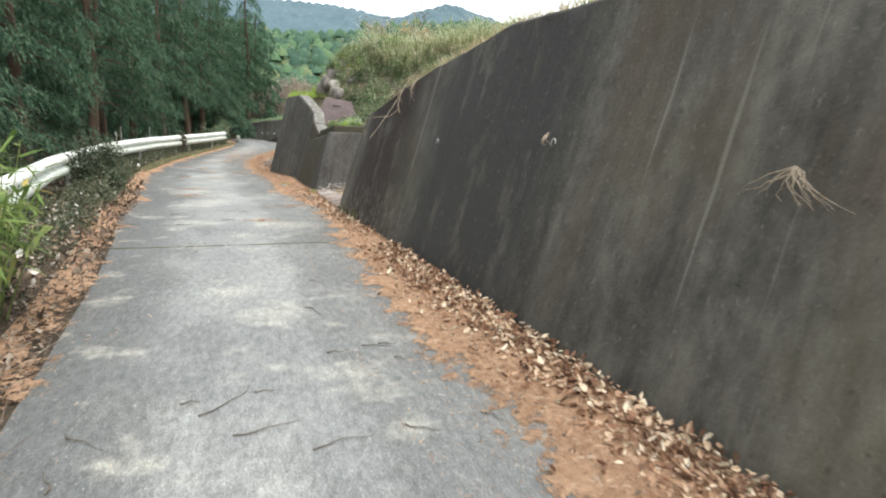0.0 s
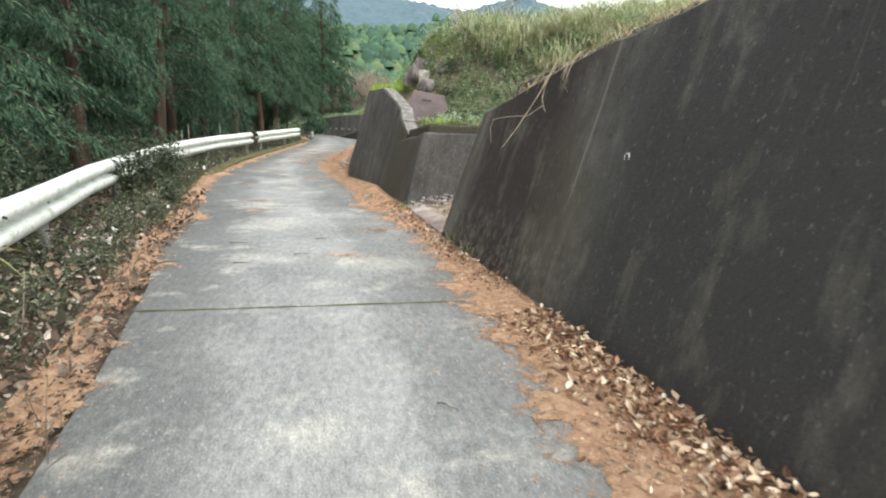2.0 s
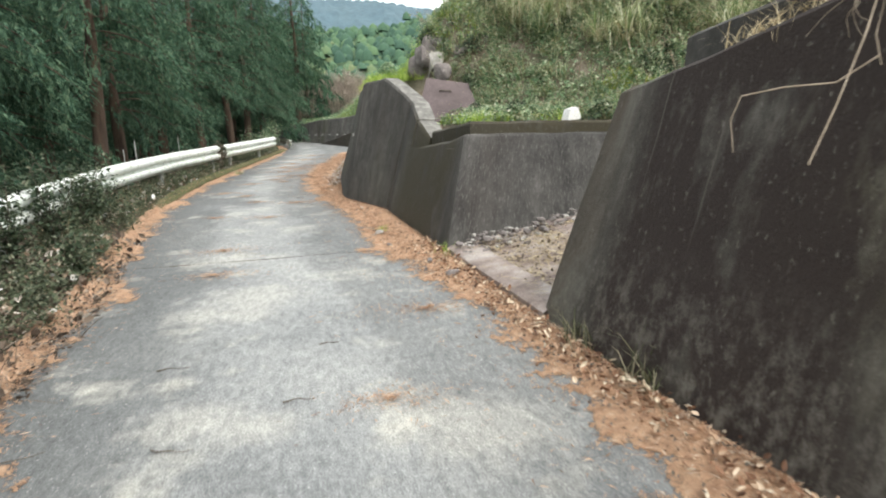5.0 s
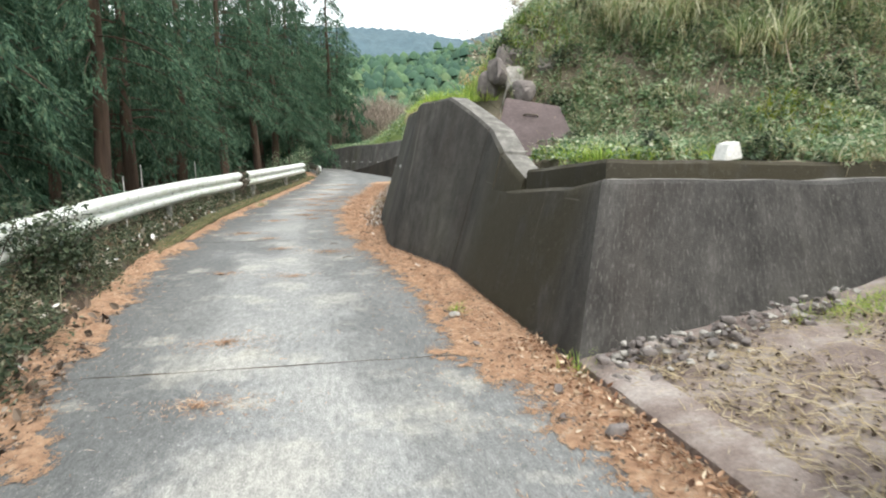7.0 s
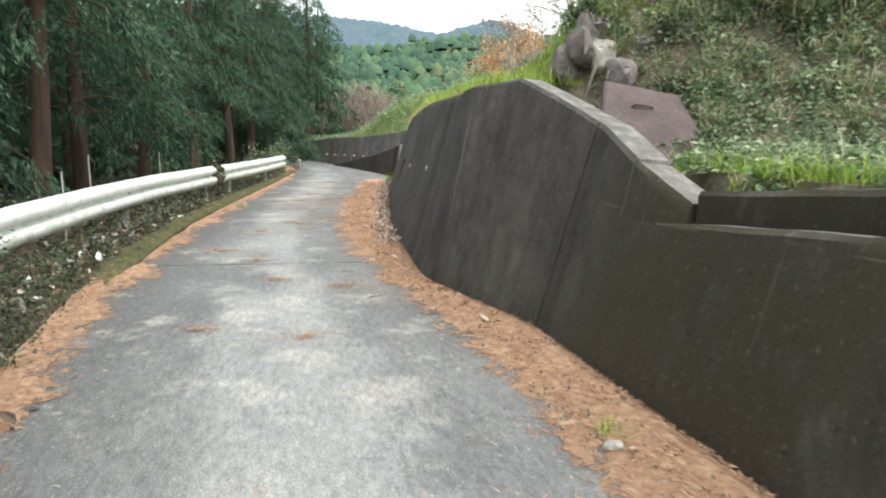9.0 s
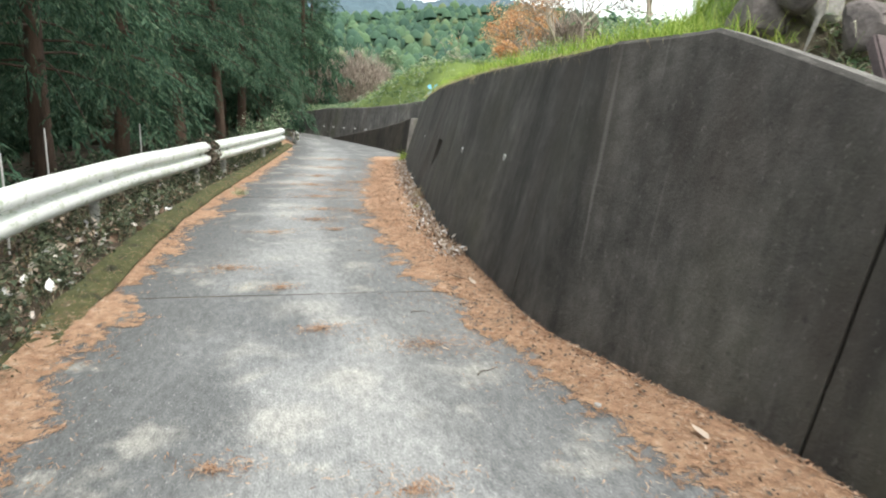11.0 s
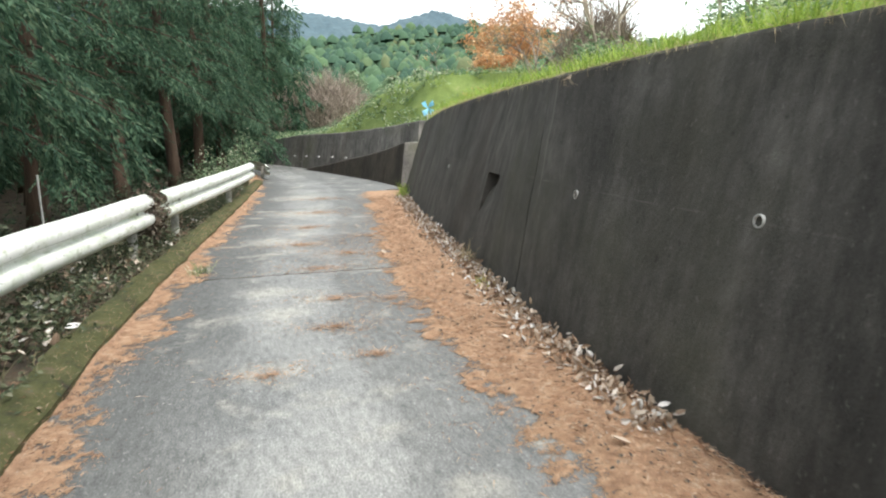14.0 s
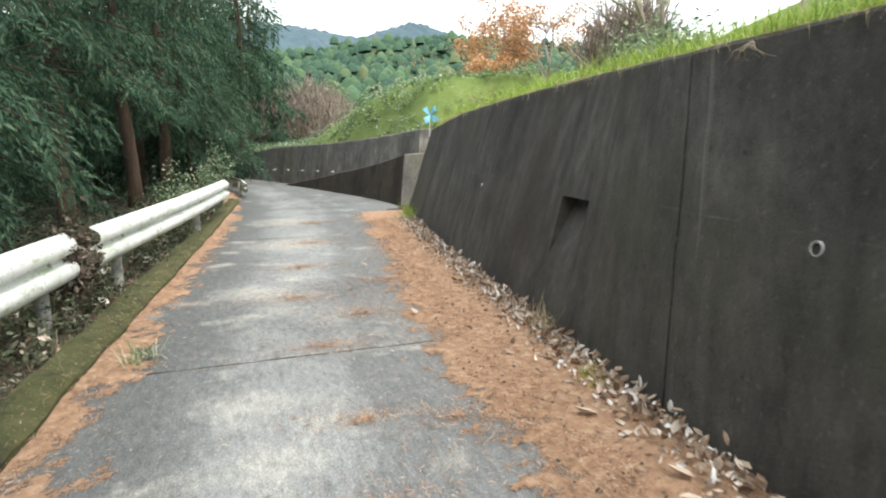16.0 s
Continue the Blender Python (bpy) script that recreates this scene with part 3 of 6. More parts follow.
    faces.append([(len(full) - 1) * rows + j for j in range(rows)][::-1])
    slots += [0, 0]
    me = build(name, [tuple(v) for v in verts], faces, [material, coping or material, first[1] if first else material], True, 32, slots)
    keep_value(me, "run", runs)
    return tagged(new(name, me), label, "wall", kind="structure")


def line(y0, y1, extra=()):
    return [(float(wall_x(y)), y) for y in sorted({y0, y1, *[w for w in WY if y0 < w < y1], *extra})]


low1 = line(-10, 10.27, (5.4, 5.9, 7.3, 8.4, 9.2))
t1 = [float(np.interp(y, [-10, 5.4, 5.9, 7.3, 8.4, 9.2, 10.27], [2.5, 2.55, 2.45, 2.26, 2.03, 1.82, 1.67])) for _, y in low1]
wall("wall_1", low1 + [(8.5, 10.8)], t1 + [1.75], 0.3, 0.32, "tall dark weathered concrete retaining wall with water streaks", material=OLDWALL, lean_of={len(low1) - 1: 0.16})
low2 = line(12.76, 34.0, (14.6, 15.2, 15.66, 15.7, 17.4, 24.0))
t2 = [float(np.interp(y, [12.76, 14.6, 15.2, 15.66, 15.7, 17.4, 18.2, 22, 26, 29, 31.5, 32.8, 34.0], [1.30, 1.13, 1.06, 0.98, 1.47, 2.20, 2.16, 2.14, 2.12, 2.06, 1.98, 1.92, 1.80])) for _, y in low2]
start2 = [(9.0, 14.2), (5.1, 12.98)]


def arc(pts, y, first):
    """The length along pts to where it passes y, after the point numbered first."""
    d = sum(math.dist(a, b) for a, b in zip(pts[:first], pts[1:first + 1]))
    for a, b in zip(pts[first:], pts[first + 1:]):
        if a[1] <= y <= b[1]:
            return d + math.dist(a, b) * (y - a[1]) / (b[1] - a[1])
        d += math.dist(a, b)


full2 = start2 + low2 + [(5.8, 34.6)]
wall("wall_2", full2, [1.2, 1.25] + t2 + [1.8], 0.3, 0.29, "dark mossy concrete retaining wall curving along the road", coping=COPING,
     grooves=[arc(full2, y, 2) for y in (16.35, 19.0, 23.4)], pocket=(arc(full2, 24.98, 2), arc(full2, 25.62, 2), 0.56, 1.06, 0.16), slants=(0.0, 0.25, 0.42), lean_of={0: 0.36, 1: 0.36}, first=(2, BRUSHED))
wall("wall_3", [(4.0, 5.6), (3.84, 7.2), (3.50, 9.92), (8.5, 10.3)], [2.62, 2.42, 2.0, 1.95], 0.06, 0.28, "upper concrete parapet stepped back on a retaining wall", foot=1.2)
wall("wall_4", [(9.0, 14.72), (5.2, 13.76), (3.02, 13.45), (2.84, 15.06)], [1.36, 1.38, 1.44, 1.29], 0.03, 0.26, "low mossy concrete parapet above the ledge", foot=0.8)
wall("wall_7", [(2.50, 15.02), (2.352, 15.73)], [1.20, 1.485], 0.3, 0.29, "low tapered end of the sloping concrete wall behind the ledge", coping=COPING, foot=0.7)
# light on the south end face is painted in with the pale material
wall("wall_5", [(6.4, 36.35), (3.75, 35.9), (3.45, 37.4), (3.2, 38.8), (2.4, 42.3), (1.75, 44.6)], [1.35, 1.22, 1.0, 0.8, 0.33, 0.02], 0.2, 0.5, "dark sloping concrete wing wall below a far wall", material=DARKWALL, first=(1, PALE))
wall("wall_6", [(7.5, 36.95), (4.35, 36.55), (3.75, 38.95), (2.95, 42.4), (1.5, 46.6), (0.4, 49.8), (-2.5, 54)], [1.9, 1.85, 1.68, 1.5, 1.35, 1.1, 0.9], 0.15, 0.4, "far weathered concrete retaining wall with pale weep holes", material=PALE)


# ---- weep pipes in the walls ----
def ring(r0, r1, depth, sides=14):
    v, f = [], []
    for r, y in ((r1, 0.03), (r1, -depth), (r0, -depth), (r0, 0.12)):
        v += [(r * math.cos(2 * math.pi * i / sides), y, r * math.sin(2 * math.pi * i / sides)) for i in range(sides)]
    for b in range(3):
        f += [[b * sides + i, b * sides + (i + 1) % sides, (b + 1) * sides + (i + 1) % sides, (b + 1) * sides + i] for i in range(sides)]
    return v, f


PIPE = build("weep_pipe", *ring(0.030, 0.037, 0.02), PLASTIC, True, 40)
# near-black disc stands for the shade inside the pipe
DISC = build("pipe_inside", [(0.031 * math.cos(a), 0.03, 0.031 * math.sin(a)) for a in np.linspace(0, 2 * math.pi, 15)[:-1]], [list(range(14))], DARKHOLE)


def face_point(y, z, k=0.3, out=0.0):
    d = Vector((float(wall_x(y + 0.1) - wall_x(y - 0.1)), 0.2, 0)).normalized()
    return Vector((float(wall_x(y)), y, z)) + Vector((d.y, -d.x, 0)) * (k * z - out), math.degrees(math.atan2(d.y, d.x))


for y, z in ((3.75, 1.42), (6.42, 1.33), (18.42, 1.17), (20.6, 1.13), (22.75, 1.06), (28.3, 0.97)):
    q, a = face_point(y, z, 0.3, -0.014)
    pipe = empty("weep_pipe", *q)
    pipe.rotation_euler = (radians(-4), 0, radians(a + 180))
    tagged(pipe, "short grey plastic weep pipe set in the concrete wall", "pipe", "weep pipes")
    part("pipe_ring", PIPE, pipe)
    part("pipe_inside", DISC, pipe, "near-black disc painting the shade in the pipe mouth")
for i in range(9):
    y = 38.6 + i * 1.15
    x = float(np.interp(y, [36.55, 38.95, 42.4, 46.6, 49.8], [4.35, 3.75, 2.95, 1.5, 0.4])) + 0.05
    q = empty("weep_pipe", x, y, 0.62 - 0.02 * i)
    q.rotation_euler = (0, 0, radians(285 + 180))
    q.scale = (0.75, 0.75, 0.75)
    tagged(q, "pale plastic weep pipe in the far wall", "pipe", "far weep pipes")
    part("pipe_ring", build("pipe_ring", *ring(0.008, 0.036, 0.03, 10), WHITEBIT), q)

# ---- road slabs, each cast by itself with open joints ----
joints = [-10, -4.9, 1.2, 7.27, 13.25, 19.42, 25.2, 31.3, 37.4, 43.5, 50, 58, 75]
DUST = [(1.95, 8.7, 0.42), (1.75, 8.95, 0.3), (0.55, 11.7, 0.45), (0.1, 13.3, 0.4), (1.25, 7.95, 0.2), (0.45, 9.2, 0.3), (0.2, 11.2, 0.3), (0.55, 11.1, 0.25), (0.75, 9.05, 0.25),
        (0.55, 11.35, 0.25), (-0.15, 17.1, 0.25), (-0.05, 19.0, 0.3), (0.3, 16.0, 0.2), (0.22, 18.7, 0.18), (0.2, 17.6, 0.22), (-0.3, 22.2, 0.25), (-0.25, 24.4, 0.3), (-0.15, 23.6, 0.25), (-0.1, 27.4, 0.4), (1.2, 5.0, 0.25), (1.6, 4.2, 0.3), (0.9, 15.2, 0.3), (0.5, 30.5, 0.6), (0.8, 33.5, 0.7)]
road = tagged(empty("road", 0.5, 10, -0.1), "grey worn concrete lane cast in slabs", "road", kind="structure")
for a, b in zip(joints, joints[1:]):
    ga, gb = (0.012 if q == 7.27 else 0.005 for q in (a, b))
    rows_y = np.concatenate([[a + ga], np.linspace(a + 0.03, b - 0.03, max(4, int((b - a) / 0.14))), [b - gb]])
    cols = np.linspace(0, 1, 26)
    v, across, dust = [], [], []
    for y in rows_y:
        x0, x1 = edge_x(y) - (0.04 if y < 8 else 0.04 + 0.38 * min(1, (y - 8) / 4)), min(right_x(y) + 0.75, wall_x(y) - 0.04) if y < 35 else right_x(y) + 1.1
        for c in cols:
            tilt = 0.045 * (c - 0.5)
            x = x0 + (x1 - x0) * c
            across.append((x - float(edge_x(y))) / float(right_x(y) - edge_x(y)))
            dust.append(max(math.exp(-((x - px) / (1.3 * pr)) ** 2 - ((y - py) / pr) ** 2) for px, py, pr in DUST))
            lip = 0.006 if y in (rows_y[0], rows_y[-1]) else 0
            v.append((x, y + (tilt if a > -9 else 0) + 0.008 * wobble(x, a, 0, 5), 0.004 * wobble(x, y, 0, 1.3) - lip))
    m = len(cols)
    nt_ = len(v)
    v += [(x, y, -0.16) for x, y, z in v]
    f = [[i * m + j, i * m + j + 1, (i + 1) * m + j + 1, (i + 1) * m + j] for i in range(len(rows_y) - 1) for j in range(m - 1)]
    rim = [j for j in range(m)] + [i * m + m - 1 for i in range(1, len(rows_y))] + [(len(rows_y) - 1) * m + j for j in range(m - 2, -1, -1)] + [i * m for i in range(len(rows_y) - 2, 0, -1)]
    f += [[q, w, w + nt_, q + nt_][::-1] for q, w in zip(rim, rim[1:] + rim[:1])]
    slab = build("slab", [(x - 0.5, y - 10, z + 0.1) for x, y, z in v], f, ROAD, True, 30)
    keep_value(slab, "dust", dust * 2)
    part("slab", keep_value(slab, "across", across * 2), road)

# moss grown in the open joints
for a in joints[1:10]:
    xs = np.arange(float(edge_x(a)) - 0.02, float(right_x(a)) + 0.15, 0.03)
    mv = []
    for x in xs:
        c = (x - float(edge_x(a)) + 0.42) / (float(right_x(a)) - float(edge_x(a)) + 1.17)
        w = 0.010 + 0.014 * wobble(x, a, 1, 3) + 0.010 * wobble(x, a, 2, 22) if a == 7.27 else 0.005 + 0.006 * wobble(x, a, 1, 4)
        yc = a + 0.045 * (c - 0.5) + 0.008 * wobble(x, a, 0, 5)
        mv += [(x, yc - w, -0.012), (x, yc, min(0.004, 0.9 * w - 0.006)), (x, yc + w, -0.012)]
    mf = [[3 * i + j, 3 * i + 3 + j, 3 * i + 4 + j, 3 * i + 1 + j] for i in range(len(xs) - 1) for j in (0, 1)]
    tagged(new("joint_moss", build("joint_moss", mv, mf, MOSS if a == 7.27 else FLOOR, True)), "ragged line of moss in a slab joint" if a == 7.27 else "dark dirt and moss in a slab joint", "moss", kind="stuff")

# mossy concrete edging along the far half of the lane
kerb_y = np.arange(17.8, 38.1, 0.25)
prof = [(0.02, -0.1), (0.0, 0.045), (0.04, 0.085), (0.17, 0.10), (0.22, 0.08), (0.25, -0.15)]
v = []
for y in kerb_y:
    x = float(np.interp(y, [15.5, 18, 21, 23, 25, 28.2, 32, 36, 38], [-1.52, -1.57, -1.53, -1.47, -1.30, -0.97, -0.58, -0.2, 0.0]))
    for dx, z in prof:
        v.append((x - 1.25 * dx + 0.03 * wobble(x, y, 0, 1.7), y, -0.02 * (y < 19) + 1.2 * z * min(1, max(0.15, (y - 17.6) / 2.6)) * (1 + 0.3 * wobble(x - dx, y, 0, 2.3, 3))))
m = len(prof)
f = [[i * m + j, i * m + j + 1, (i + 1) * m + j + 1, (i + 1) * m + j] for i in range(len(kerb_y) - 1) for j in range(m - 1)] + [list(range(m))[::-1]]
tagged(new("kerb", build("kerb", v, f, MOSS, True, 50)), "low road edging covered in green-brown moss", "kerb", kind="structure")

# raised concrete lip of the side apron
lip = []
for y in np.arange(10.2, 12.85, 0.15):
    x = float(wall_x(y)) + 0.012 * wobble(0, y, 0, 3)
    lip += [(x - 0.01, y, -0.1), (x, y, 0.075), (x + 0.03, y, 0.095), (x + 0.28, y, 0.135), (x + 0.28, y, -0.1)]
m = 5
f = [[i * m + j, i * m + j + 1, (i + 1) * m + j + 1, (i + 1) * m + j][::-1] for i in range(len(lip) // m - 1) for j in range(m - 1)]
tagged(new("apron", build("apron", lip, f, APRON, True, 35)), "raised concrete lip of a side apron along the lane", "apron", kind="structure")


# ---- guard rail ----
def rail(name, pts, top, deep, label, posts, scale=1.0):
    pts = [Vector((*q, 0)) for q in pts]
    thing_ob = tagged(empty(name, *pts[0].xy, 0), label, "guard rail", "roadside guard rail")
    o = Vector((pts[0].x, pts[0].y, 0))
    dense = []
    for a, b in zip(pts, pts[1:]):
        m = max(1, int((b - a).length / 0.25))
        dense += [a.lerp(b, i / m) for i in range(m)]
    dense.append(pts[-1])
    w = [(0.0, 0.0), (0.02, -0.012), (0.085, -0.05), (0.10, -0.085), (0.10, -0.115), (0.085, -0.145), (0.0, -0.18), (0.0, -0.20), (0.085, -0.235), (0.10, -0.265), (0.10, -0.295), (0.085, -0.33), (0.02, -0.368), (0.0, -0.38)]
    w = [(a, b * deep / 0.38) for a, b in w]
    v = []
    for side in (0, 1):
        for i, q in enumerate(dense):
            d = (dense[min(i + 1, len(dense) - 1)] - dense[max(i - 1, 0)]).normalized()
            nv = Vector((d.y, -d.x, 0))
            sag = 0.008 * wobble(q.x, q.y, 0, 0.8)
            for a, z in w:
                v.append(tuple(q - o + nv * (a - 0.005 * side) + Vector((0, 0, top + z + sag))))
    m, h = len(w), len(dense) * len(w)
    f = []
    for i in range(len(dense) - 1):
        for j in range(m - 1):
            a = i * m + j
            f += [[a, a + 1, a + m + 1, a + m], [h + a, h + a + m, h + a + m + 1, h + a + 1]]
    for i in range(len(dense) - 1):
        for j in (0, m - 1):
            a = i * m + j
            f.append([a, a + m, h + a + m, h + a])
    for j in range(m - 1):
        e = (len(dense) - 1) * m
        f += [[j, h + j, h + j + 1, j + 1], [e + j, e + j + 1, h + e + j + 1, h + e + j]]
    part("beam", build("beam", v, f, RAILPAINT, True, 40), thing_ob, "white W-shaped steel beam, algae-stained")
    for y in posts:
        x = float(np.interp(y, [q.y for q in pts], [q.x for q in pts])) - 0.075
        z0 = float(height(x, y))
        pv, pf = tube([(0, 0, z0 - 0.3), (0, 0, 0.3), (0, 0, top - 0.05)], [0.057] * 3, 12)
        part("post", build("post", pv + np.array([x - o.x, y - o.y, 0]), pf, POSTSTEEL, True, 40), thing_ob, "dirty grey-white round steel post")
        bv, bf = tube([(0.05, 0, 0), (0.09, 0, 0), (0.10, 0, 0)], [0.022, 0.022, 0.012], 6)
        part("bolt", build("bolt", bv + np.array([x - o.x, y - o.y, top - deep / 2]), bf, PLASTIC), thing_ob, "grey bolt head")
    return thing_ob


rail("guard_rail", [(-0.95, 4.6), (-1.4, 7.4), (-1.78, 9.9), (-2.05, 11.6), (-2.25, 13.6), (-2.42, 16.6), (-2.48, 18.6), (-2.42, 20.6), (-2.32, 22.2), (-2.12, 23.9), (-1.86, 25.4), (-1.64, 26.75)], 0.805, 0.43, "white steel W-beam guard rail stained green, on round posts", (5.2, 9.5, 13.8, 18.0, 22.3, 26.4))
rail("guard_rail", [(-1.52, 27.15), (-1.0, 30.2), (-0.62, 32.6), (-0.35, 34.6)], 0.80, 0.40, "short white steel W-beam guard rail with a gap before it", (28.0, 31.9))
rail("guard_rail", [(0.15, 39.2), (0.1, 41.0), (-0.5, 44.5), (-1.6, 47.5)], 0.45, 0.3, "far white guard rail section at the bend", (40.5, 44.5))

# ---- pieces on the bank: boulders, cover slab, white box ----
for i, (x, y, z, sx, sy, sz, m, t) in enumerate([
        (3.88, 18.45, 2.66, 0.36, 0.24, 0.30, STONE, 20), (3.56, 18.05, 2.26, 0.17, 0.15, 0.22, PALESTONE, 0), (3.50, 18.4, 2.50, 0.20, 0.2, 0.34, STONE, 60),
        (4.38, 18.6, 2.78, 0.26, 0.2, 0.2, STONE, 100), (3.40, 18.1, 2.42, 0.18, 0.2, 0.30, STONE, 10), (3.62, 17.75, 2.05, 0.17, 0.15, 0.20, STONE, 130),
        (4.2, 18.3, 2.62, 0.22, 0.16, 0.18, STONE, 45), (3.25, 18.35, 2.2, 0.22, 0.2, 0.3, STONE, 75), (4.75, 18.6, 2.86, 0.22, 0.2, 0.17, STONE, 30), (4.45, 18.15, 2.62, 0.24, 0.2, 0.22, STONE, 80), (4.95, 18.35, 2.92, 0.2, 0.18, 0.2, STONE, 15), (4.05, 18.1, 2.5, 0.2, 0.18, 0.24, STONE, 50)]):
    thing("boulder", rock_mesh("boulder", 1.5 * sx, 1.3 * sy, 1.15 * sz, i + 1, m), x + 0.0, y, z + 0.2, "rough pale boulder exposed in the grassy bank" if m is PALESTONE else "grey weathered boulder in the eroded bank", "boulder", "boulders in the bank", turn=t)

slabv = []
for a, b in ((-0.12, -0.05), (1.04, -0.03), (0.76, 0.92), (0.03, 0.98)):
    slabv.append((a, b))
cover = empty("cover_slab", 3.04, 16.62, 1.46)
cover.rotation_euler = (radians(47), radians(6), radians(-8))
tagged(cover, "maroon-grey concrete cover slab leaning on the bank", "slab")
bm = bmesh.new()
bot = [bm.verts.new((a, b, -0.09)) for a, b in slabv]
top = [bm.verts.new((a, b, 0)) for a, b in slabv]
bm.faces.new(bot[::-1]), bm.faces.new(top)
for i in range(4):
    bm.faces.new((bot[i], bot[(i + 1) % 4], top[(i + 1) % 4], top[i]))
bmesh.ops.bevel(bm, geom=bm.edges[:], offset=0.015, segments=2, affect="EDGES")
me = bpy.data.meshes.new("slab_body")
bm.to_mesh(me)
me.materials.append(MAROON)
part("slab_body", me, cover)
hv, hf = tube([(0.26, 0.66, 0.0), (0.28, 0.66, 0.03), (0.44, 0.67, 0.03), (0.46, 0.67, 0)], [0.012] * 4, 6)
part("lifting_handle", build("lifting_handle", hv, hf, TWIG), cover, "rusty iron handle")

bm = bmesh.new()
bmesh.ops.create_cube(bm, size=1)
for q in bm.verts:
    q.co = (q.co.x * (0.24 if q.co.z < 0 else 0.13), q.co.y * 0.18, q.co.z * 0.17 + 0.03 * q.co.x)
bmesh.ops.bevel(bm, geom=bm.edges[:], offset=0.012, segments=2, affect="EDGES")
me = bpy.data.meshes.new("white_box")
bm.to_mesh(me)
me.materials.append(WHITEBIT)
thing("white_box", me, 4.82, 14.62, float(height(4.82, 14.62)) + 0.09, "small white plastic box lying behind the parapet", "box", turn=12)

# light blue pinwheel stuck in the turf of the far wall
pin = empty("pinwheel", 4.75, 36.6, 1.8)
pin.rotation_euler = (0, 0, radians(12))
tagged(pin, "light blue plastic pinwheel on a stick in the turf", "pinwheel")
sv, sf = tube([(0, 0.02, -0.15), (0, 0.02, 0.42)], [0.01, 0.01], 6)
part("stick", build("stick", sv, sf, WHITEBIT), pin)
for i in range(4):
    a = i * math.pi / 2 + 0.4
    c0, s0 = math.cos(a), math.sin(a)
    pts2 = [(0, 0, 0), (0.22, -0.02, 0.0), (0.22, -0.05, 0.16), (0.10, -0.07, 0.14), (0.03, -0.04, 0.05)]
    vv = [(x * c0 - z * s0, y, x * s0 + z * c0 + 0.40) for x, y, z in pts2]
    vv += [(x, y + 0.006, z) for x, y, z in vv]
    part("vane", build("vane", vv, [[0, 1, 2, 3, 4], [9, 8, 7, 6, 5]] + [[j, j + 5, (j + 1) % 5 + 5, (j + 1) % 5] for j in range(5)], BLUE), pin)

# ---- rubble and stray stones ----
rocks = [rock_mesh("rubble_stone", *s, i + 20, m) for i, (s, m) in enumerate([((0.08, 0.055, 0.05), STONE), ((0.06, 0.045, 0.04), PALESTONE), ((0.10, 0.065, 0.06), STONE), ((0.05, 0.055, 0.035), STONE), ((0.065, 0.05, 0.045), PALESTONE)])]
for i in range(200):
    a = rng.random() ** 1.5
    x, y = 2.72 + 1.9 * a + rng.normal(0, 0.06), 12.66 + 0.17 * a - abs(rng.normal(0, 0.19)) * (1.2 - 0.4 * a)
    z = float(height(x, y)) + 0.02 + 0.10 * rng.random() * (y > 12.5)
    ob = thing("rubble_stone", rocks[i % 5], x, y, z, "pale broken stone in the rubble heap by the wall" if i % 5 in (1, 4) else "grey broken stone in the rubble heap by the wall", "stone", "rubble heap", turn=rng.random() * 360)
    ob.scale = [0.28 + 0.55 * rng.random() ** 1.3] * 3
for x, y, s, m in ((2.31, 12.38, 0.8, 0), (2.42, 11.75, 0.9, 2), (1.98, 14.25, 1.1, 4), (2.2, 12.0, 0.6, 3), (1.55, 17.0, 0.5, 1), (2.0, 13.4, 0.5, 0)):
    ob = thing("stone", rocks[m], x, y, 0.035, "small loose stone on needles at the lane edge", "stone", "loose stones", turn=x * 900)
    ob.scale = [s] * 3

# ---- twigs on the lane ----
for x, y, a, l in ((1.3, 2.56, 57, 0.43), (1.52, 2.17, 6, 0.34), (1.89, 1.93, 23, 0.32), (0.66, 2.21, -55, 0.29), (0.59, 1.87, 103, 0.22), (2.39, 3.0, -60, 0.11), (2.27, 3.28, -19, 0.2), (1.12, 2.57, 17, 0.12), (2.69, 2.04, -57, 0.15), (1.51, 2.64, -13, 0.11), (2.35, 3.3, -30, 0.12), (1.98, 3.2, 5, 0.12), (1.9, 4.2, -60, 0.3), (2.0, 5.2, -40, 0.16), (0.4, 8.9, -10, 0.2), (1.0, 9.3, 5, 0.18), (1.2, 10.2, 8, 0.15), (0.2, 10.0, 10, 0.2), (0.9, 18.8, -10, 0.15), (1.1, 17.6, 40, 0.2), (-0.35, 9.0, 10, 0.3), (0.2, 23.0, -12, 0.22), (2.3, 2.0, -35, 0.2)):
    ca, sa = math.cos(radians(a)), math.sin(radians(a))
    pts3 = [(l * (t - 0.5), 0.10 * l * math.sin(3.2 * t + x * 7) + 0.010 * math.sin(11 * t + y), 0.006 + 0.006 * math.sin(3 * t)) for t in np.linspace(0, 1, 7)]
    tv, tf = tube(pts3, [0.005 - 0.0035 * t for t in np.linspace(0, 1, 7)], 5)
    thing("twig", build("twig", tv, tf, TWIG), x, y, 0.004, "thin dark fallen twig lying on the concrete lane", "twig", "fallen twigs", turn=a)


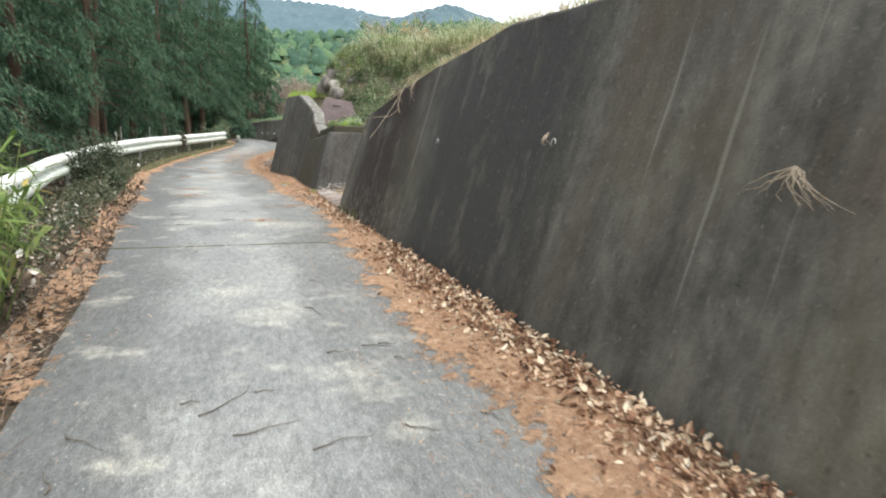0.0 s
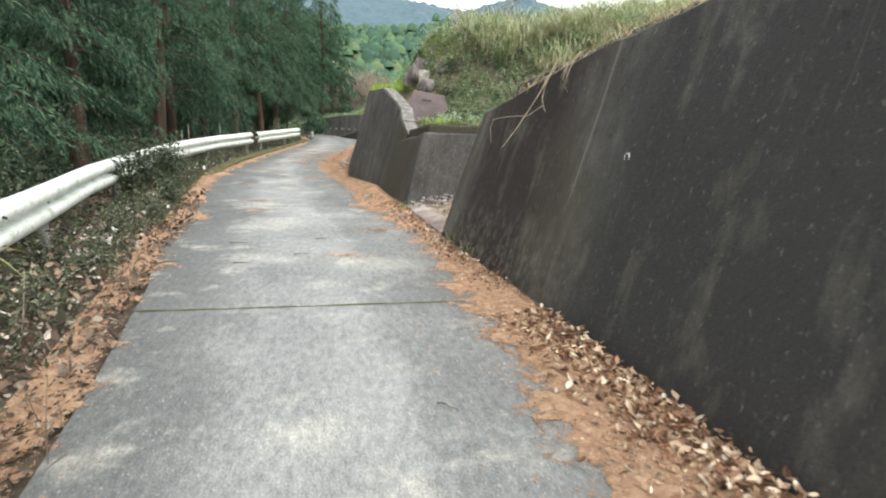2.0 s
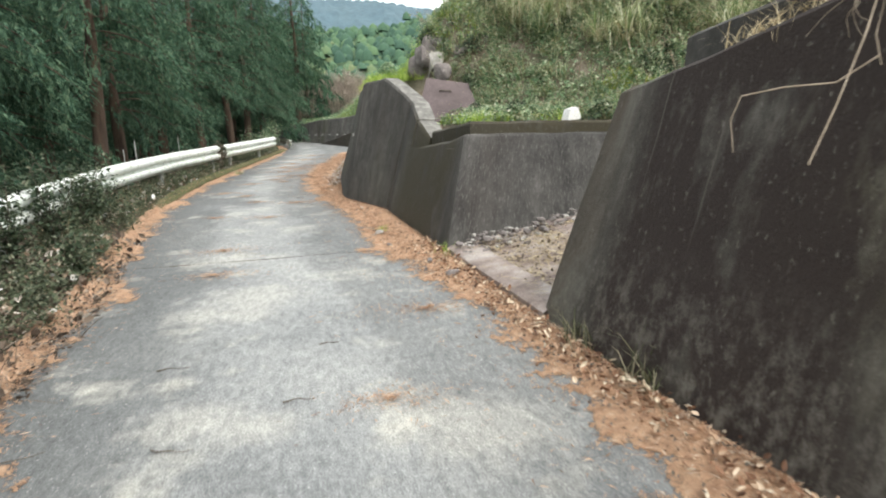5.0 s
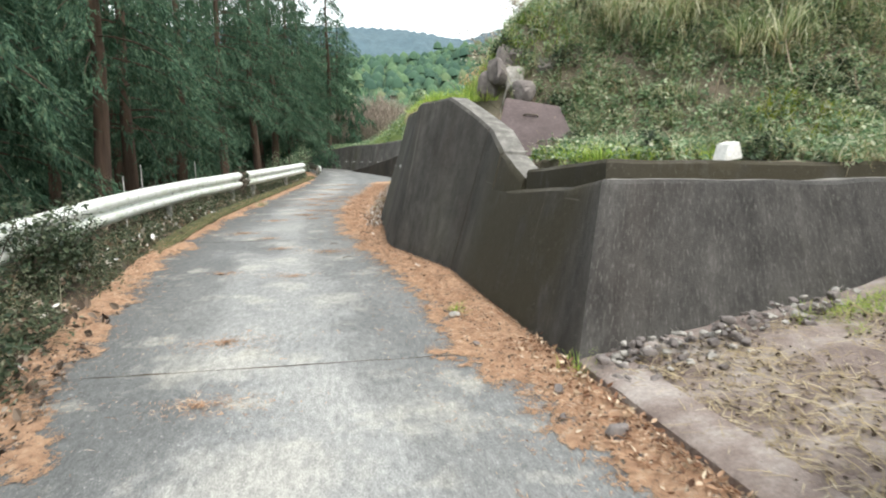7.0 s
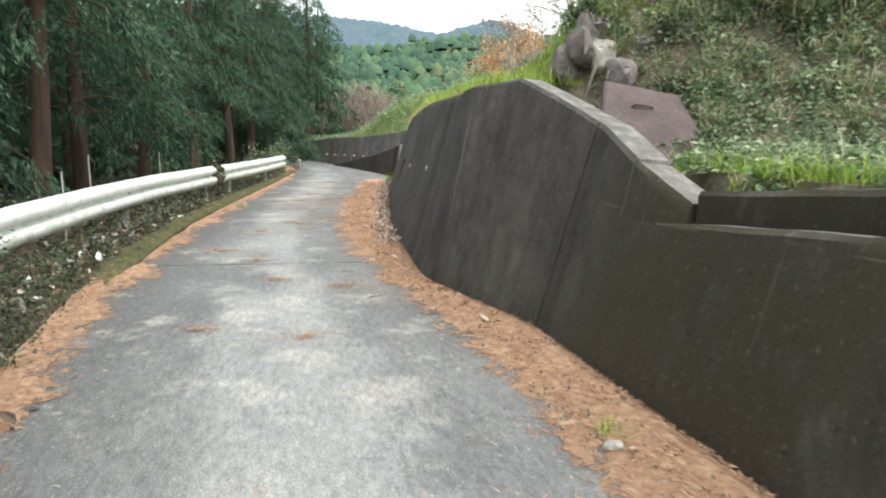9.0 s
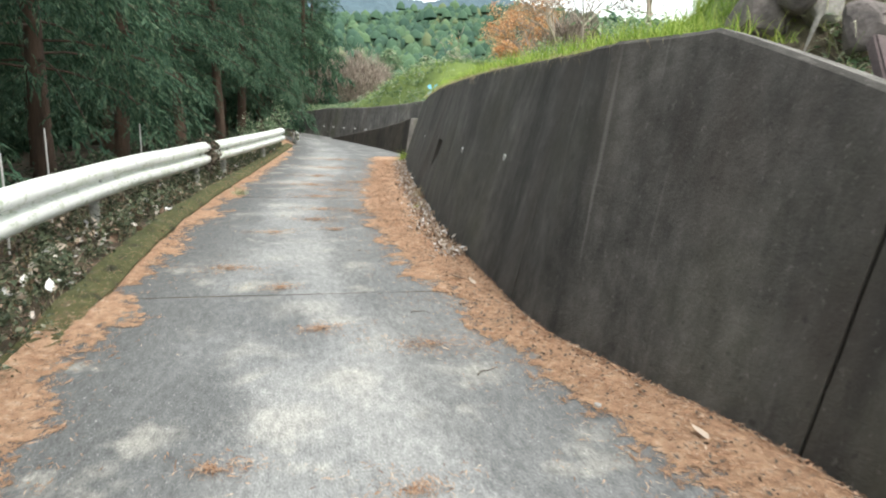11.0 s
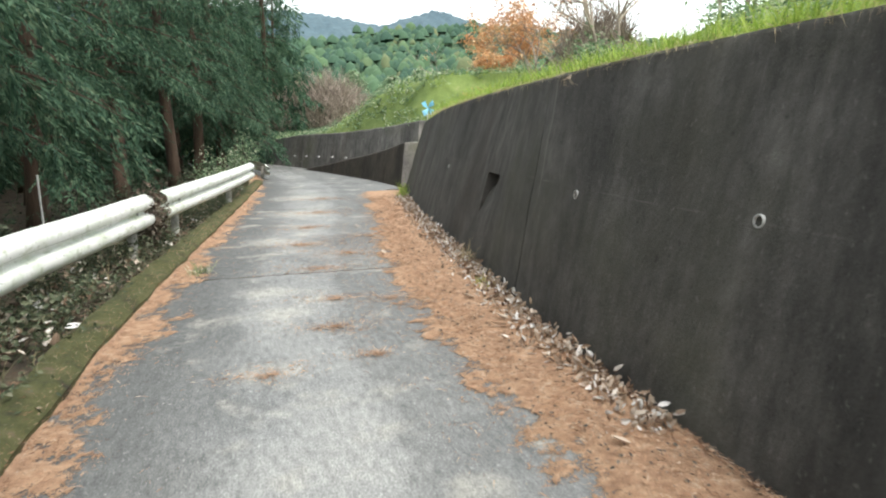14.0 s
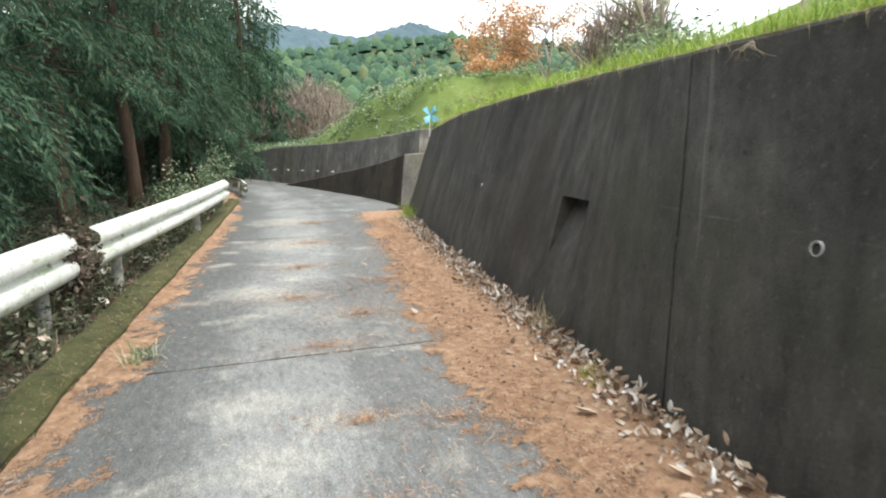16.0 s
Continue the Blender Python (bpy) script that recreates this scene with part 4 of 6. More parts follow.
# ---- litter: needle mats and fallen leaves ----
def mat_strip(name, inner, outer, y0, y1, label, seed, thick=0.022, bare=0.0):
    """A ragged carpet between two lines x(y): it thins out into holes and islands on the inner side."""
    yy = np.arange(y0, y1, 0.035)
    cols = 34
    v, cover_at = [], []
    for y in yy:
        a, b = float(inner(y)), float(outer(y))
        sgn = 1 if b > a else -1
        a -= sgn * 0.40
        for j in range(cols):
            t = j / (cols - 1)
            x = a + (b - a) * t
            d = abs(x - a) - 0.40 + 0.22 * wobble(0, y, 0, 0.9, seed) + 0.20 * wobble(x, y, 0, 2.7, seed)
            cover = d * 2.6 + 0.55 * wobble(x, y, 2, 7, seed) + 0.45 * wobble(x, y, 4, 17, seed) + 0.4 * wobble(x, y, 6, 43, seed) - bare
            z = 0.005 + 0.03 * max(cover, 0)
            cover_at.append(cover)
            v.append((x, y, max(0.005, min(z, thick + 0.010 * wobble(x, y, 0, 6, seed) + 0.006 * wobble(x, y, 0, 19, seed)))))
    f = [[i * cols + j, i * cols + j + 1, (i + 1) * cols + j + 1, (i + 1) * cols + j] for i in range(len(yy) - 1) for j in range(cols - 1)]
    f = [q for q in f if max(cover_at[k_] for k_ in q) > -0.75]
    used = sorted({k_ for q in f for k_ in q})
    at = {k_: i for i, k_ in enumerate(used)}
    f = [[at[k_] for k_ in q] for q in f]
    if float(outer(y0 + 1)) < float(inner(y0 + 1)):
        f = [q[::-1] for q in f]
    return tagged(new(name, keep_value(build(name, [v[k_] for k_ in used], f, NEEDLE, True), "cover", [cover_at[k_] for k_ in used])), label, "needle litter", kind="stuff")


mat_strip("needle_mat", lambda y: right_x(y) + 0.10, lambda y: wall_x(y) - 0.015 if y < 10.2 or y > 12.8 else wall_x(y) - 0.02, -6, 34.5, "orange-brown cedar needles banked along the foot of the wall", 2)
mat_strip("needle_mat", lambda y: edge_x(y) + 0.0, lambda y: edge_x(y) - 0.42, -3, 8.2, "thin band of orange needles on the lane edge", 6, 0.014, 0.45)
mat_strip("needle_mat", lambda y: edge_x(y) - 0.04, lambda y: edge_x(y) - 0.50, 8, 46, "orange-brown cedar needles along the verge of the lane", 5, 0.02, 0.32)


PATCHES = [(0.05, 13.85, 0.22), (0.1, 12.58, 0.2), (1.99, 10.8, 0.25), (0.27, 23.05, 0.26), (-0.32, 22.1, 0.16), (0.36, 25.35, 0.38), (0.37, 23.95, 0.2), (0.9, 23.8, 0.2), (0.85, 26.2, 0.5), (0.3, 27.0, 0.45), (1.35, 27.5, 0.5), (0.5, 28.6, 0.4), (-0.2, 19.6, 0.1), (0.1, 18.5, 0.12), (-0.7, 20.3, 0.2), (0.85, 18.1, 0.25), (1.5, 9.2, 0.18), (0.4, 16.4, 0.14), (0.9, 30.5, 0.5), (-0.45, 16.7, 0.1), (1.2, 33, 0.5), (0.45, 22.3, 0.1)]


def loose_needles(n_, y0, y1):
    y = rng.uniform(y0, y1, n_)
    side = rng.random(n_) < 0.76
    rag = np.array([0.16 * wobble(0, q, 0, 0.9, 2) + 0.14 * wobble(0, q, 0, 3.7, 2) for q in y])
    off = rng.exponential(0.22, n_) - 0.42 + 0.10 * np.sin(y * 7)
    off = np.where(rng.random(n_) < 0.5, rng.uniform(-1.15, -0.05, n_), off)
    rx = np.minimum(right_x(y) + 0.10 + rag - off, wall_x(y) - 0.03)
    x = np.where(side, np.maximum(rx, right_x(y) - 0.45), edge_x(y) - 0.12 + rag + 0.6 * off)
    k_ = n_ // 7
    w_ = np.array([q[2] for q in PATCHES])
    pk = rng.choice(len(PATCHES), k_, p=w_ / w_.sum())
    for i in range(k_):
        px, py, pr = PATCHES[pk[i]]
        a_ = rng.uniform(0, 6.28)
        r_ = pr * abs(rng.normal(0, 0.95)) * (1 + 0.6 * math.sin(2 * a_ + px * 9) * math.cos(3 * a_))
        x[i], y[i] = px + 1.5 * r_ * math.cos(a_), py + 0.75 * r_ * math.sin(a_)
    z = np.where((x < right_x(y)) & (x > edge_x(y)), 0.008, 0.026)
    pl = np.stack([x, y, z + 0.012 * rng.random(n_)], -1)
    L = rng.uniform(0.02, 0.07, n_)
    return strew(pl, rng.uniform(0, 6.28, n_), rng.normal(0.05, 0.13, n_), rng.normal(0, 0.5, n_), np.stack([rng.uniform(0.0025, 0.006, n_), L, np.full(n_, 0.05)], -1), KITE_V, KITE_F)


tagged(new("needle_litter", build("needle_litter", *loose_needles(105000, -1.0, 33), NEEDLES)), "loose fallen cedar needles scattered at the lane edges", "needle litter", kind="stuff")


# dark cone scales and twig ends lying on the needle mats
y = np.concatenate([rng.uniform(9, 33, 2600), rng.uniform(-1, 9, 400)])
n_ = len(y)
x = right_x(y) + 0.05 + (wall_x(y) - right_x(y) - 0.08) * rng.random(n_) ** 0.8
tagged(new("cone_litter", build("cone_litter", *strew(np.stack([x, y, 0.034 + 0.012 * rng.random(n_)], -1), rng.uniform(0, 6.28, n_), rng.normal(0.1, 0.3, n_), rng.normal(0, 0.5, n_), rng.uniform(0.012, 0.034, n_), CURL_V, CURL_F), TWIG)), "small dark cone scales and twig ends on the needles", "litter", kind="stuff")


def leaf_band(n_, y0, y1, x_of, size, heap=0.05, tumble=0.33):
    y = rng.uniform(y0, y1, n_)
    t = np.abs(rng.normal(0, 1, n_))
    x = x_of(y, t)
    z = 0.03 + heap * np.exp(-t * 1.2) * rng.random(n_) * 1.6
    L = rng.uniform(*size, n_)
    return strew(np.stack([x, y, z], -1), rng.uniform(0, 6.28, n_), rng.normal(0.1, tumble, n_), rng.normal(0, 1.5 * tumble, n_), np.stack([L * rng.uniform(0.6, 1.1, n_), L, L * rng.uniform(0.6, 2.6, n_)], -1), CURL_V, CURL_F)


tagged(new("leaf_litter", build("leaf_litter", *leaf_band(4600, -1.5, 6.8, lambda y, t: wall_x(y) - 0.02 - 0.21 * t, (0.022, 0.075), 0.05), DRYLEAF)), "curled brown and tan dry leaves heaped against the wall", "leaf litter", kind="stuff")
tagged(new("leaf_litter", build("leaf_litter", *leaf_band(900, 7.5, 13.5, lambda y, t: wall_x(y) - 0.04 - 0.16 * t, (0.02, 0.06)), DRYLEAF)), "sparse brown dry leaves at the foot of the wall", "leaf litter", kind="stuff")
tagged(new("leaf_litter", build("leaf_litter", *leaf_band(2700, 20.6, 33, lambda y, t: wall_x(y) - 0.03 - 0.13 * t, (0.025, 0.085), 0.06, 0.6), PALELEAF)), "bleached grey and cream dry leaves along the wall foot", "leaf litter", kind="stuff")
for x, y, a, s in ((1.95, 16.55, 20, 0.2), (1.42, 20.55, 60, 0.18), (1.55, 19.5, 15, 0.2), (1.5, 19.7, 80, 0.22), (1.6, 24.6, 40, 0.16), (1.25, 25.9, 10, 0.18), (1.62, 23.5, 70, 0.24), (1.58, 22.6, 100, 0.26), (1.66, 22.75, 50, 0.22), (2.1, 14.2, 130, 0.16), (1.3, 28.3, 30, 0.16), (1.95, 17.2, 100, 0.12)):
    lv, lf = strew(np.zeros((1, 3)), np.array([0.0]), np.array([0.15]), np.array([0.2]), np.array([0.62 * s]), CURL_V, CURL_F)
    thing("leaf", build("leaf", lv, lf, PALELEAF), x, y, 0.035, "large bleached curled magnolia leaf on the needles", "leaf", "large bleached leaves", turn=a)


# ---- verge on the forest side ----
def verge_points(n_, y0, y1, d0, d1):
    y = rng.uniform(y0, y1, n_)
    x = edge_x(y) - rng.uniform(d0, d1, n_)
    return x, y, np.array([float(q) for q in height(x, y)])


x, y, z = verge_points(5200, -2, 44, 0.12, 2.4)
keep = (y < 15.3) | (edge_x(y) - x > 0.85)
x, y, z = x[keep], y[keep], z[keep]
tagged(new("leaf_litter", build("leaf_litter", *strew(np.stack([x, y, z + 0.03 + 0.05 * rng.random(len(x))], -1), rng.uniform(0, 6.28, len(x)), rng.normal(0.2, 0.5, len(x)), rng.normal(0, 0.6, len(x)), rng.uniform(0.05, 0.12, len(x)), CURL_V, CURL_F), VERGELEAF)), "dull brown dead leaves covering the forest verge", "leaf litter", kind="stuff")


x, y, z = verge_points(5200, -1, 14, 0.06, 0.9)
tagged(new("leaf_litter", build("leaf_litter", *strew(np.stack([x, y, np.maximum(z, -0.01) + 0.03 + 0.03 * rng.random(len(x))], -1), rng.uniform(0, 6.28, len(x)), rng.normal(0.1, 0.35, len(x)), rng.normal(0, 0.5, len(x)), rng.uniform(0.015, 0.048, len(x)), CURL_V, CURL_F), VERGELEAF)), "rusty brown dead leaves spilling on the lane edge", "leaf litter", kind="stuff")
x, y, z = verge_points(1000, 5, 26, 0.45, 1.3)
keep = (y < 15.3) | (edge_x(y) - x > 0.9)
x, y, z = x[keep], y[keep], z[keep]
tagged(new("leaf_litter", build("leaf_litter", *strew(np.stack([x, y, z + 0.05 + 0.06 * rng.random(len(x))], -1), rng.uniform(0, 6.28, len(x)), rng.normal(0.2, 0.5, len(x)), rng.normal(0, 0.6, len(x)), rng.uniform(0.04, 0.13, len(x)), CURL_V, CURL_F), PALELEAF)), "pale bleached leaves lying on the verge", "leaf litter", kind="stuff")
x, y, z = verge_points(900, -1, 12, 0.0, 1.2)
tagged(new("dead_stems", build("dead_stems", *strew(np.stack([x, y, z + 0.03], -1), rng.uniform(0, 6.28, len(x)), rng.normal(0.25, 0.35, len(x)), rng.normal(0, 0.3, len(x)), np.stack([np.full(len(x), 0.008), rng.uniform(0.1, 0.45, len(x)), np.full(len(x), 0.05)], -1), NEEDLE_V, NEEDLE_F), VERGELEAF)), "dead brown stems lying on the verge", "stems", kind="stuff")


def herb_cloud(centres, count, spread, tall, size, sag=0.2):
    """Leafy weeds: small leaves on unseen stems, thicker near each centre."""
    m = len(centres)
    pick = rng.integers(0, m, count)
    c = np.asarray(centres)[pick]
    r = np.abs(rng.normal(0, 1, (count, 1)))
    ang = rng.uniform(0, 6.28, count)
    sp = np.asarray(spread)[pick] if np.ndim(spread) else np.full(count, spread)
    tl = np.asarray(tall)[pick] if np.ndim(tall) else np.full(count, tall)
    px = c[:, 0] + np.cos(ang) * r[:, 0] * sp * 0.6
    py = c[:, 1] + np.sin(ang) * r[:, 0] * sp * 0.6
    pz = c[:, 2] + rng.random(count) * tl * np.exp(-0.35 * r[:, 0] ** 2)
    return strew(np.stack([px, py, pz], -1), rng.uniform(0, 6.28, count), rng.normal(-sag, 0.5, count), rng.normal(0, 0.4, count), rng.uniform(*size, count), FOLD_V, FOLD_F)


x, y, z = verge_points(120, 2.5, 18, 0.4, 1.3)
tagged(new("verge_weeds", build("verge_weeds", *herb_cloud(np.stack([x, y, z], -1), 15000, 0.22, 0.40, (0.025, 0.06)), WEED)), "tall grey-green weeds crowding the verge", "weeds", kind="stuff")
x, y, z = verge_points(150, 0, 42, 0.5, 1.5)
tagged(new("verge_weeds", build("verge_weeds", *herb_cloud(np.stack([x, y, z], -1), 9000, 0.25, 0.28, (0.03, 0.075)), WEED)), "low grey-green weeds growing on the verge", "weeds", kind="stuff")


x, y, z = verge_points(240, 4, 46, 1.7, 5.0)
tagged(new("forest_undergrowth", build("forest_undergrowth", *herb_cloud(np.stack([x, y, z], -1), 17000, 0.35, 0.55, (0.04, 0.10)), SHRUB)), "dark green undergrowth beneath the cedars", "undergrowth", kind="stuff")


def tufts(places, blades, length, width, lean, droop, seg=4):
    """Grass: each blade a narrow curved ribbon."""
    P = np.repeat(np.asarray(places), blades, 0)
    m = len(P)
    yaw = rng.uniform(0, 6.28, m)
    L = rng.uniform(*length, m)
    ln = np.abs(rng.normal(lean, 0.25, m))
    dr = rng.uniform(0.4, 1.3, m) * droop
    P = P + np.stack([rng.normal(0, 0.04, m), rng.normal(0, 0.04, m), np.zeros(m)], -1)
    pts = [P]
    a = ln.copy()
    for s_ in range(seg):
        step_l = (L / seg)
        pts.append(pts[-1] + np.stack([np.cos(yaw) * np.sin(a), np.sin(yaw) * np.sin(a), np.cos(a)], -1) * step_l[:, None])
        a = a + dr / seg * (1 + 0.6 * s_)
    side = np.stack([-np.sin(yaw), np.cos(yaw), np.zeros(m)], -1)
    V = []
    for s_, q in enumerate(pts):
        w = width * (1 - 0.85 * s_ / seg) * 0.5
        V += [q - side * w, q + side * w]
    V = np.stack(V, 1)
    k_ = V.shape[1]
    f = [[b * k_ + 2 * s_, b * k_ + 2 * s_ + 1, b * k_ + 2 * s_ + 3, b * k_ + 2 * s_ + 2] for b in range(m) for s_ in range(seg)]
    return V.reshape(-1, 3), f


x, y, z = verge_points(380, 2, 44, 0.45, 2.0)
tagged(new("verge_grass", build("verge_grass", *tufts(np.stack([x, y, z], -1), 9, (0.12, 0.4), 0.009, 0.5, 1.2, 3), VERGEGRASS)), "thin straggling grass on the verge by the guard rail", "grass", kind="stuff")
x, y, z = verge_points(120, 14, 42, 0.9, 1.6)
tagged(new("verge_grass", build("verge_grass", *tufts(np.stack([x, y, z], -1), 7, (0.2, 0.5), 0.007, 0.6, 1.0, 3), DRYGRASS)), "dry bleached grass stems under the guard rail", "grass", kind="stuff")


# needles, grass and small weeds on the mossy edging
n_ = 3000
y = rng.uniform(17.9, 38, n_)
x = np.interp(y, [15.5, 18, 21, 23, 25, 28.2, 32, 36, 38], [-1.52, -1.57, -1.53, -1.47, -1.30, -0.97, -0.58, -0.2, 0.0]) - np.abs(rng.normal(0, 0.17, n_)) + 0.05
tagged(new("needle_litter", build("needle_litter", *strew(np.stack([x, y, 0.11 + 0.012 * rng.random(n_)], -1), rng.uniform(0, 6.28, n_), rng.normal(0.05, 0.2, n_), rng.normal(0, 0.5, n_), np.stack([rng.uniform(0.002, 0.005, n_), rng.uniform(0.015, 0.05, n_), np.full(n_, 0.05)], -1), KITE_V, KITE_F), NEEDLES)), "fallen needles caught on the mossy edging", "needle litter", kind="stuff")
y = rng.uniform(15, 38, 420)
x = np.interp(y, [15.5, 18, 21, 23, 25, 28.2, 32, 36, 38], [-1.52, -1.57, -1.53, -1.47, -1.30, -0.97, -0.58, -0.2, 0.0]) - rng.uniform(0.12, 0.5, 420)
P = np.stack([x, y, np.full(420, 0.04)], -1)
tagged(new("verge_grass", build("verge_grass", *tufts(P[:110], 7, (0.05, 0.2), 0.007, 0.6, 1.2, 3), VERGEGRASS)), "thin grass tufts rooted in the mossy edging", "grass", kind="stuff")
tagged(new("verge_weeds", build("verge_weeds", *herb_cloud(P[260:], 2600, 0.12, 0.12, (0.02, 0.05)), WEED)), "small grey-green weeds on the mossy edging", "weeds", kind="stuff")
y = rng.uniform(15.5, 37, 260)
x = np.interp(y, [15.5, 18, 21, 23, 25, 28.2, 32, 36, 38], [-1.52, -1.57, -1.53, -1.47, -1.30, -0.97, -0.58, -0.2, 0.0]) - rng.uniform(0.36, 1.0, 260)
P = np.stack([x, y, np.asarray(height(x, y))], -1)
tagged(new("verge_weeds", build("verge_weeds", *herb_cloud(P, 11000, 0.18, 0.34, (0.03, 0.08)), WEED)), "leafy grey-green weeds between edging and guard rail", "weeds", kind="stuff")
tagged(new("verge_grass", build("verge_grass", *tufts(P[::2], 9, (0.15, 0.45), 0.009, 0.6, 1.2, 3), VERGEGRASS)), "dull arching grass between edging and guard rail", "grass", kind="stuff")
tagged(new("leaf_litter", build("leaf_litter", *strew(P.repeat(3, 0) + rng.normal(0, 0.12, (780, 3)) * np.array((1, 1, 0)) + np.array((0, 0, 0.07)), rng.uniform(0, 6.28, 780), rng.normal(0.1, 0.5, 780), rng.normal(0, 0.6, 780), rng.uniform(0.04, 0.13, 780), CURL_V, CURL_F), PALELEAF)), "pale curled leaves caught among the verge weeds", "leaf litter", kind="stuff")
for x, y in ((-1.0, 25.4), (-0.93, 25.55)):
    tagged(new("grass_tuft", build("grass_tuft", *tufts(np.array([(x, y, 0.0)] * 3), 12, (0.12, 0.3), 0.008, 0.8, 1.0, 3), PAMPAS)), "straggling grass tuft on the lane edge", "grass tuft")
tagged(new("grass_tuft", build("grass_tuft", *tufts(np.array([(2.02, 14.4, 0.022)] * 3), 12, (0.06, 0.18), 0.008, 0.7, 1.0, 3), LAWN)), "small green grass tuft in the needles", "grass tuft")


# weeds rooted at the foot of the walls
for x, y, n_, mat, hi, label in ((2.90, 8.95, 6, VERGEGRASS, 0.4, "straggling green weed tuft at the wall foot"), (2.82, 9.62, 6, VERGEGRASS, 0.34, "straggling green weed tuft at the wall foot"), (2.57, 12.7, 5, LAWN, 0.2, "short green grass tuft at the wall corner"),
                                 (1.86, 23.95, 3, LIME, 0.16, "yellow-green weed at the wall foot"), (2.10, 25.1, 5, DRYGRASS, 0.34, "dry brown stalks at the wall foot"), (3.05, 32.6, 9, LAWN, 0.45, "green grass clump at the end of the wall"), (3.3, 33.6, 9, LAWN, 0.5, "green grass clump at the end of the wall")):
    P = np.array([(x + 0.06 * math.sin(3 * i), y + 0.12 * math.cos(5 * i), 0.02) for i in range(n_)])
    tagged(new("grass_tuft", build("grass_tuft", *tufts(P, 11, (0.4 * hi, hi), 0.008, 0.5, 1.1, 3), mat)), label, "grass tuft")

# ---- shrubs and bamboo on the verge ----
def shrub(x, y, wide, tall, leaves, size, material, label, seed, category="shrub"):
    r = np.random.default_rng(seed)
    z0 = float(height(x, y))
    ob = tagged(empty("shrub", x, y, z0), label, category, "verge shrubs")
    stems, tips = [], []
    for i in range(9):
        a, b = r.uniform(0, 6.28), r.uniform(0.15, 1)
        tip = (math.cos(a) * wide * b, math.sin(a) * wide * b, tall * r.uniform(0.55, 1))
        tips.append(tip)
        stems.append(tube([(0, 0, -0.05), (tip[0] * 0.3, tip[1] * 0.3, tip[2] * 0.5), tip], [0.012, 0.008, 0.003], 5))
    part("stem", build("stem", *joined(stems), TWIG), ob)
    pick = r.integers(0, 9, leaves)
    t = r.uniform(0.3, 1.05, leaves)
    c = np.array(tips)[pick]
    pl = np.stack([c[:, 0] * t ** 1.3, c[:, 1] * t ** 1.3, c[:, 2] * t], -1) + r.normal(0, 0.13 * wide + 0.03, (leaves, 3))
    pl[:, 2] = np.maximum(pl[:, 2], 0.02)
    part("leaves", build("leaves", *strew(pl, r.uniform(0, 6.28, leaves), r.normal(-0.3, 0.5, leaves), r.normal(0, 0.4, leaves), r.uniform(*size, leaves), FOLD_V, FOLD_F), material), ob)
    return ob


for i, (x, y, w, t, n_) in enumerate([(-2.15, 8.7, 0.5, 1.0, 1200), (-2.6, 10.2, 0.6, 1.15, 1300), (-2.5, 11.4, 0.4, 0.9, 700), (-3.0, 12.6, 0.9, 1.6, 1500), (-1.4, 6.6, 0.45, 0.75, 800), (-2.9, 15.2, 0.5, 0.9, 700), (-2.3, 5.2, 0.8, 1.9, 2600), (-3.3, 16.5, 0.7, 1.1, 800), (-3.6, 8.0, 1.0, 2.6, 1800), (-3.4, 20.5, 0.6, 0.8, 600), (-3.0, 24.5, 0.5, 0.8, 600), (-0.9, 35.6, 0.6, 1.3, 900), (-1.35, 33.9, 0.5, 0.9, 700), (-0.6, 37.0, 0.6, 1.5, 900), (-1.3, 13.0, 0.3, 0.5, 450), (-1.0, 4.6, 0.4, 0.5, 600), (-1.95, 13.2, 0.35, 1.1, 800), (-2.05, 14.6, 0.4, 1.15, 900), (-2.1, 15.6, 0.45, 1.25, 1000), (-2.2, 16.5, 0.4, 1.1, 900), (-2.3, 17.3, 0.25, 0.65, 400)]):
    shrub(x, y, w, t, n_, (0.04, 0.09), SHRUB if i < 11 or i > 13 else HERB, "dark glossy evergreen shrub beside the guard rail" if i < 11 or i > 13 else "light green shrub at the end of the guard rail", 40 + i)
# dry vine tangle in the gap of the rail
shrub(-1.62, 26.85, 0.28, 1.05, 420, (0.05, 0.10), VERGELEAF, "withered brown vine tangle hanging in the rail gap", 77, "vine")


def bamboo(x, y, tall, n_, seed):
    r = np.random.default_rng(seed)
    ob = tagged(empty("dwarf_bamboo", x, y, float(height(x, y))), "leafy green dwarf bamboo with long pointed leaves", "bamboo", "dwarf bamboo clump")
    stems, P, Y = [], [], []
    for i in range(n_):
        a, b = r.uniform(0, 6.28), r.uniform(0.1, 0.5)
        h = tall * r.uniform(0.5, 1)
        tip = np.array((math.cos(a) * b, math.sin(a) * b, h))
        stems.append(tube([(tip[0] * 0.15, tip[1] * 0.15, -0.05), tip * 0.55, tip], [0.006, 0.005, 0.003], 5))
        for j in range(9):
            P.append(tip * (1 - 0.06 * j * r.random()) + r.normal(0, 0.03, 3))
            Y.append(r.uniform(0, 6.28))
    part("stem", build("stem", *joined(stems), BAMBOO), ob)
    m = len(P)
    L = r.uniform(0.16, 0.3, m)
    part("leaves", build("leaves", *strew(np.array(P), np.array(Y), r.normal(-0.35, 0.35, m), r.normal(0, 0.3, m), np.stack([L * 0.13, L, L * 0.3], -1), BLADE_V, BLADE_F), BAMBOO), ob)


for i, (x, y, t, n_) in enumerate([(-0.42, 3.9, 1.25, 26), (-0.5, 4.5, 1.45, 26), (-0.75, 3.9, 1.5, 20), (-1.1, 4.9, 1.4, 22), (-1.35, 3.4, 2.3, 26), (-0.75, 5.3, 1.0, 14)]):
    bamboo(x, y, t, n_, 90 + i)


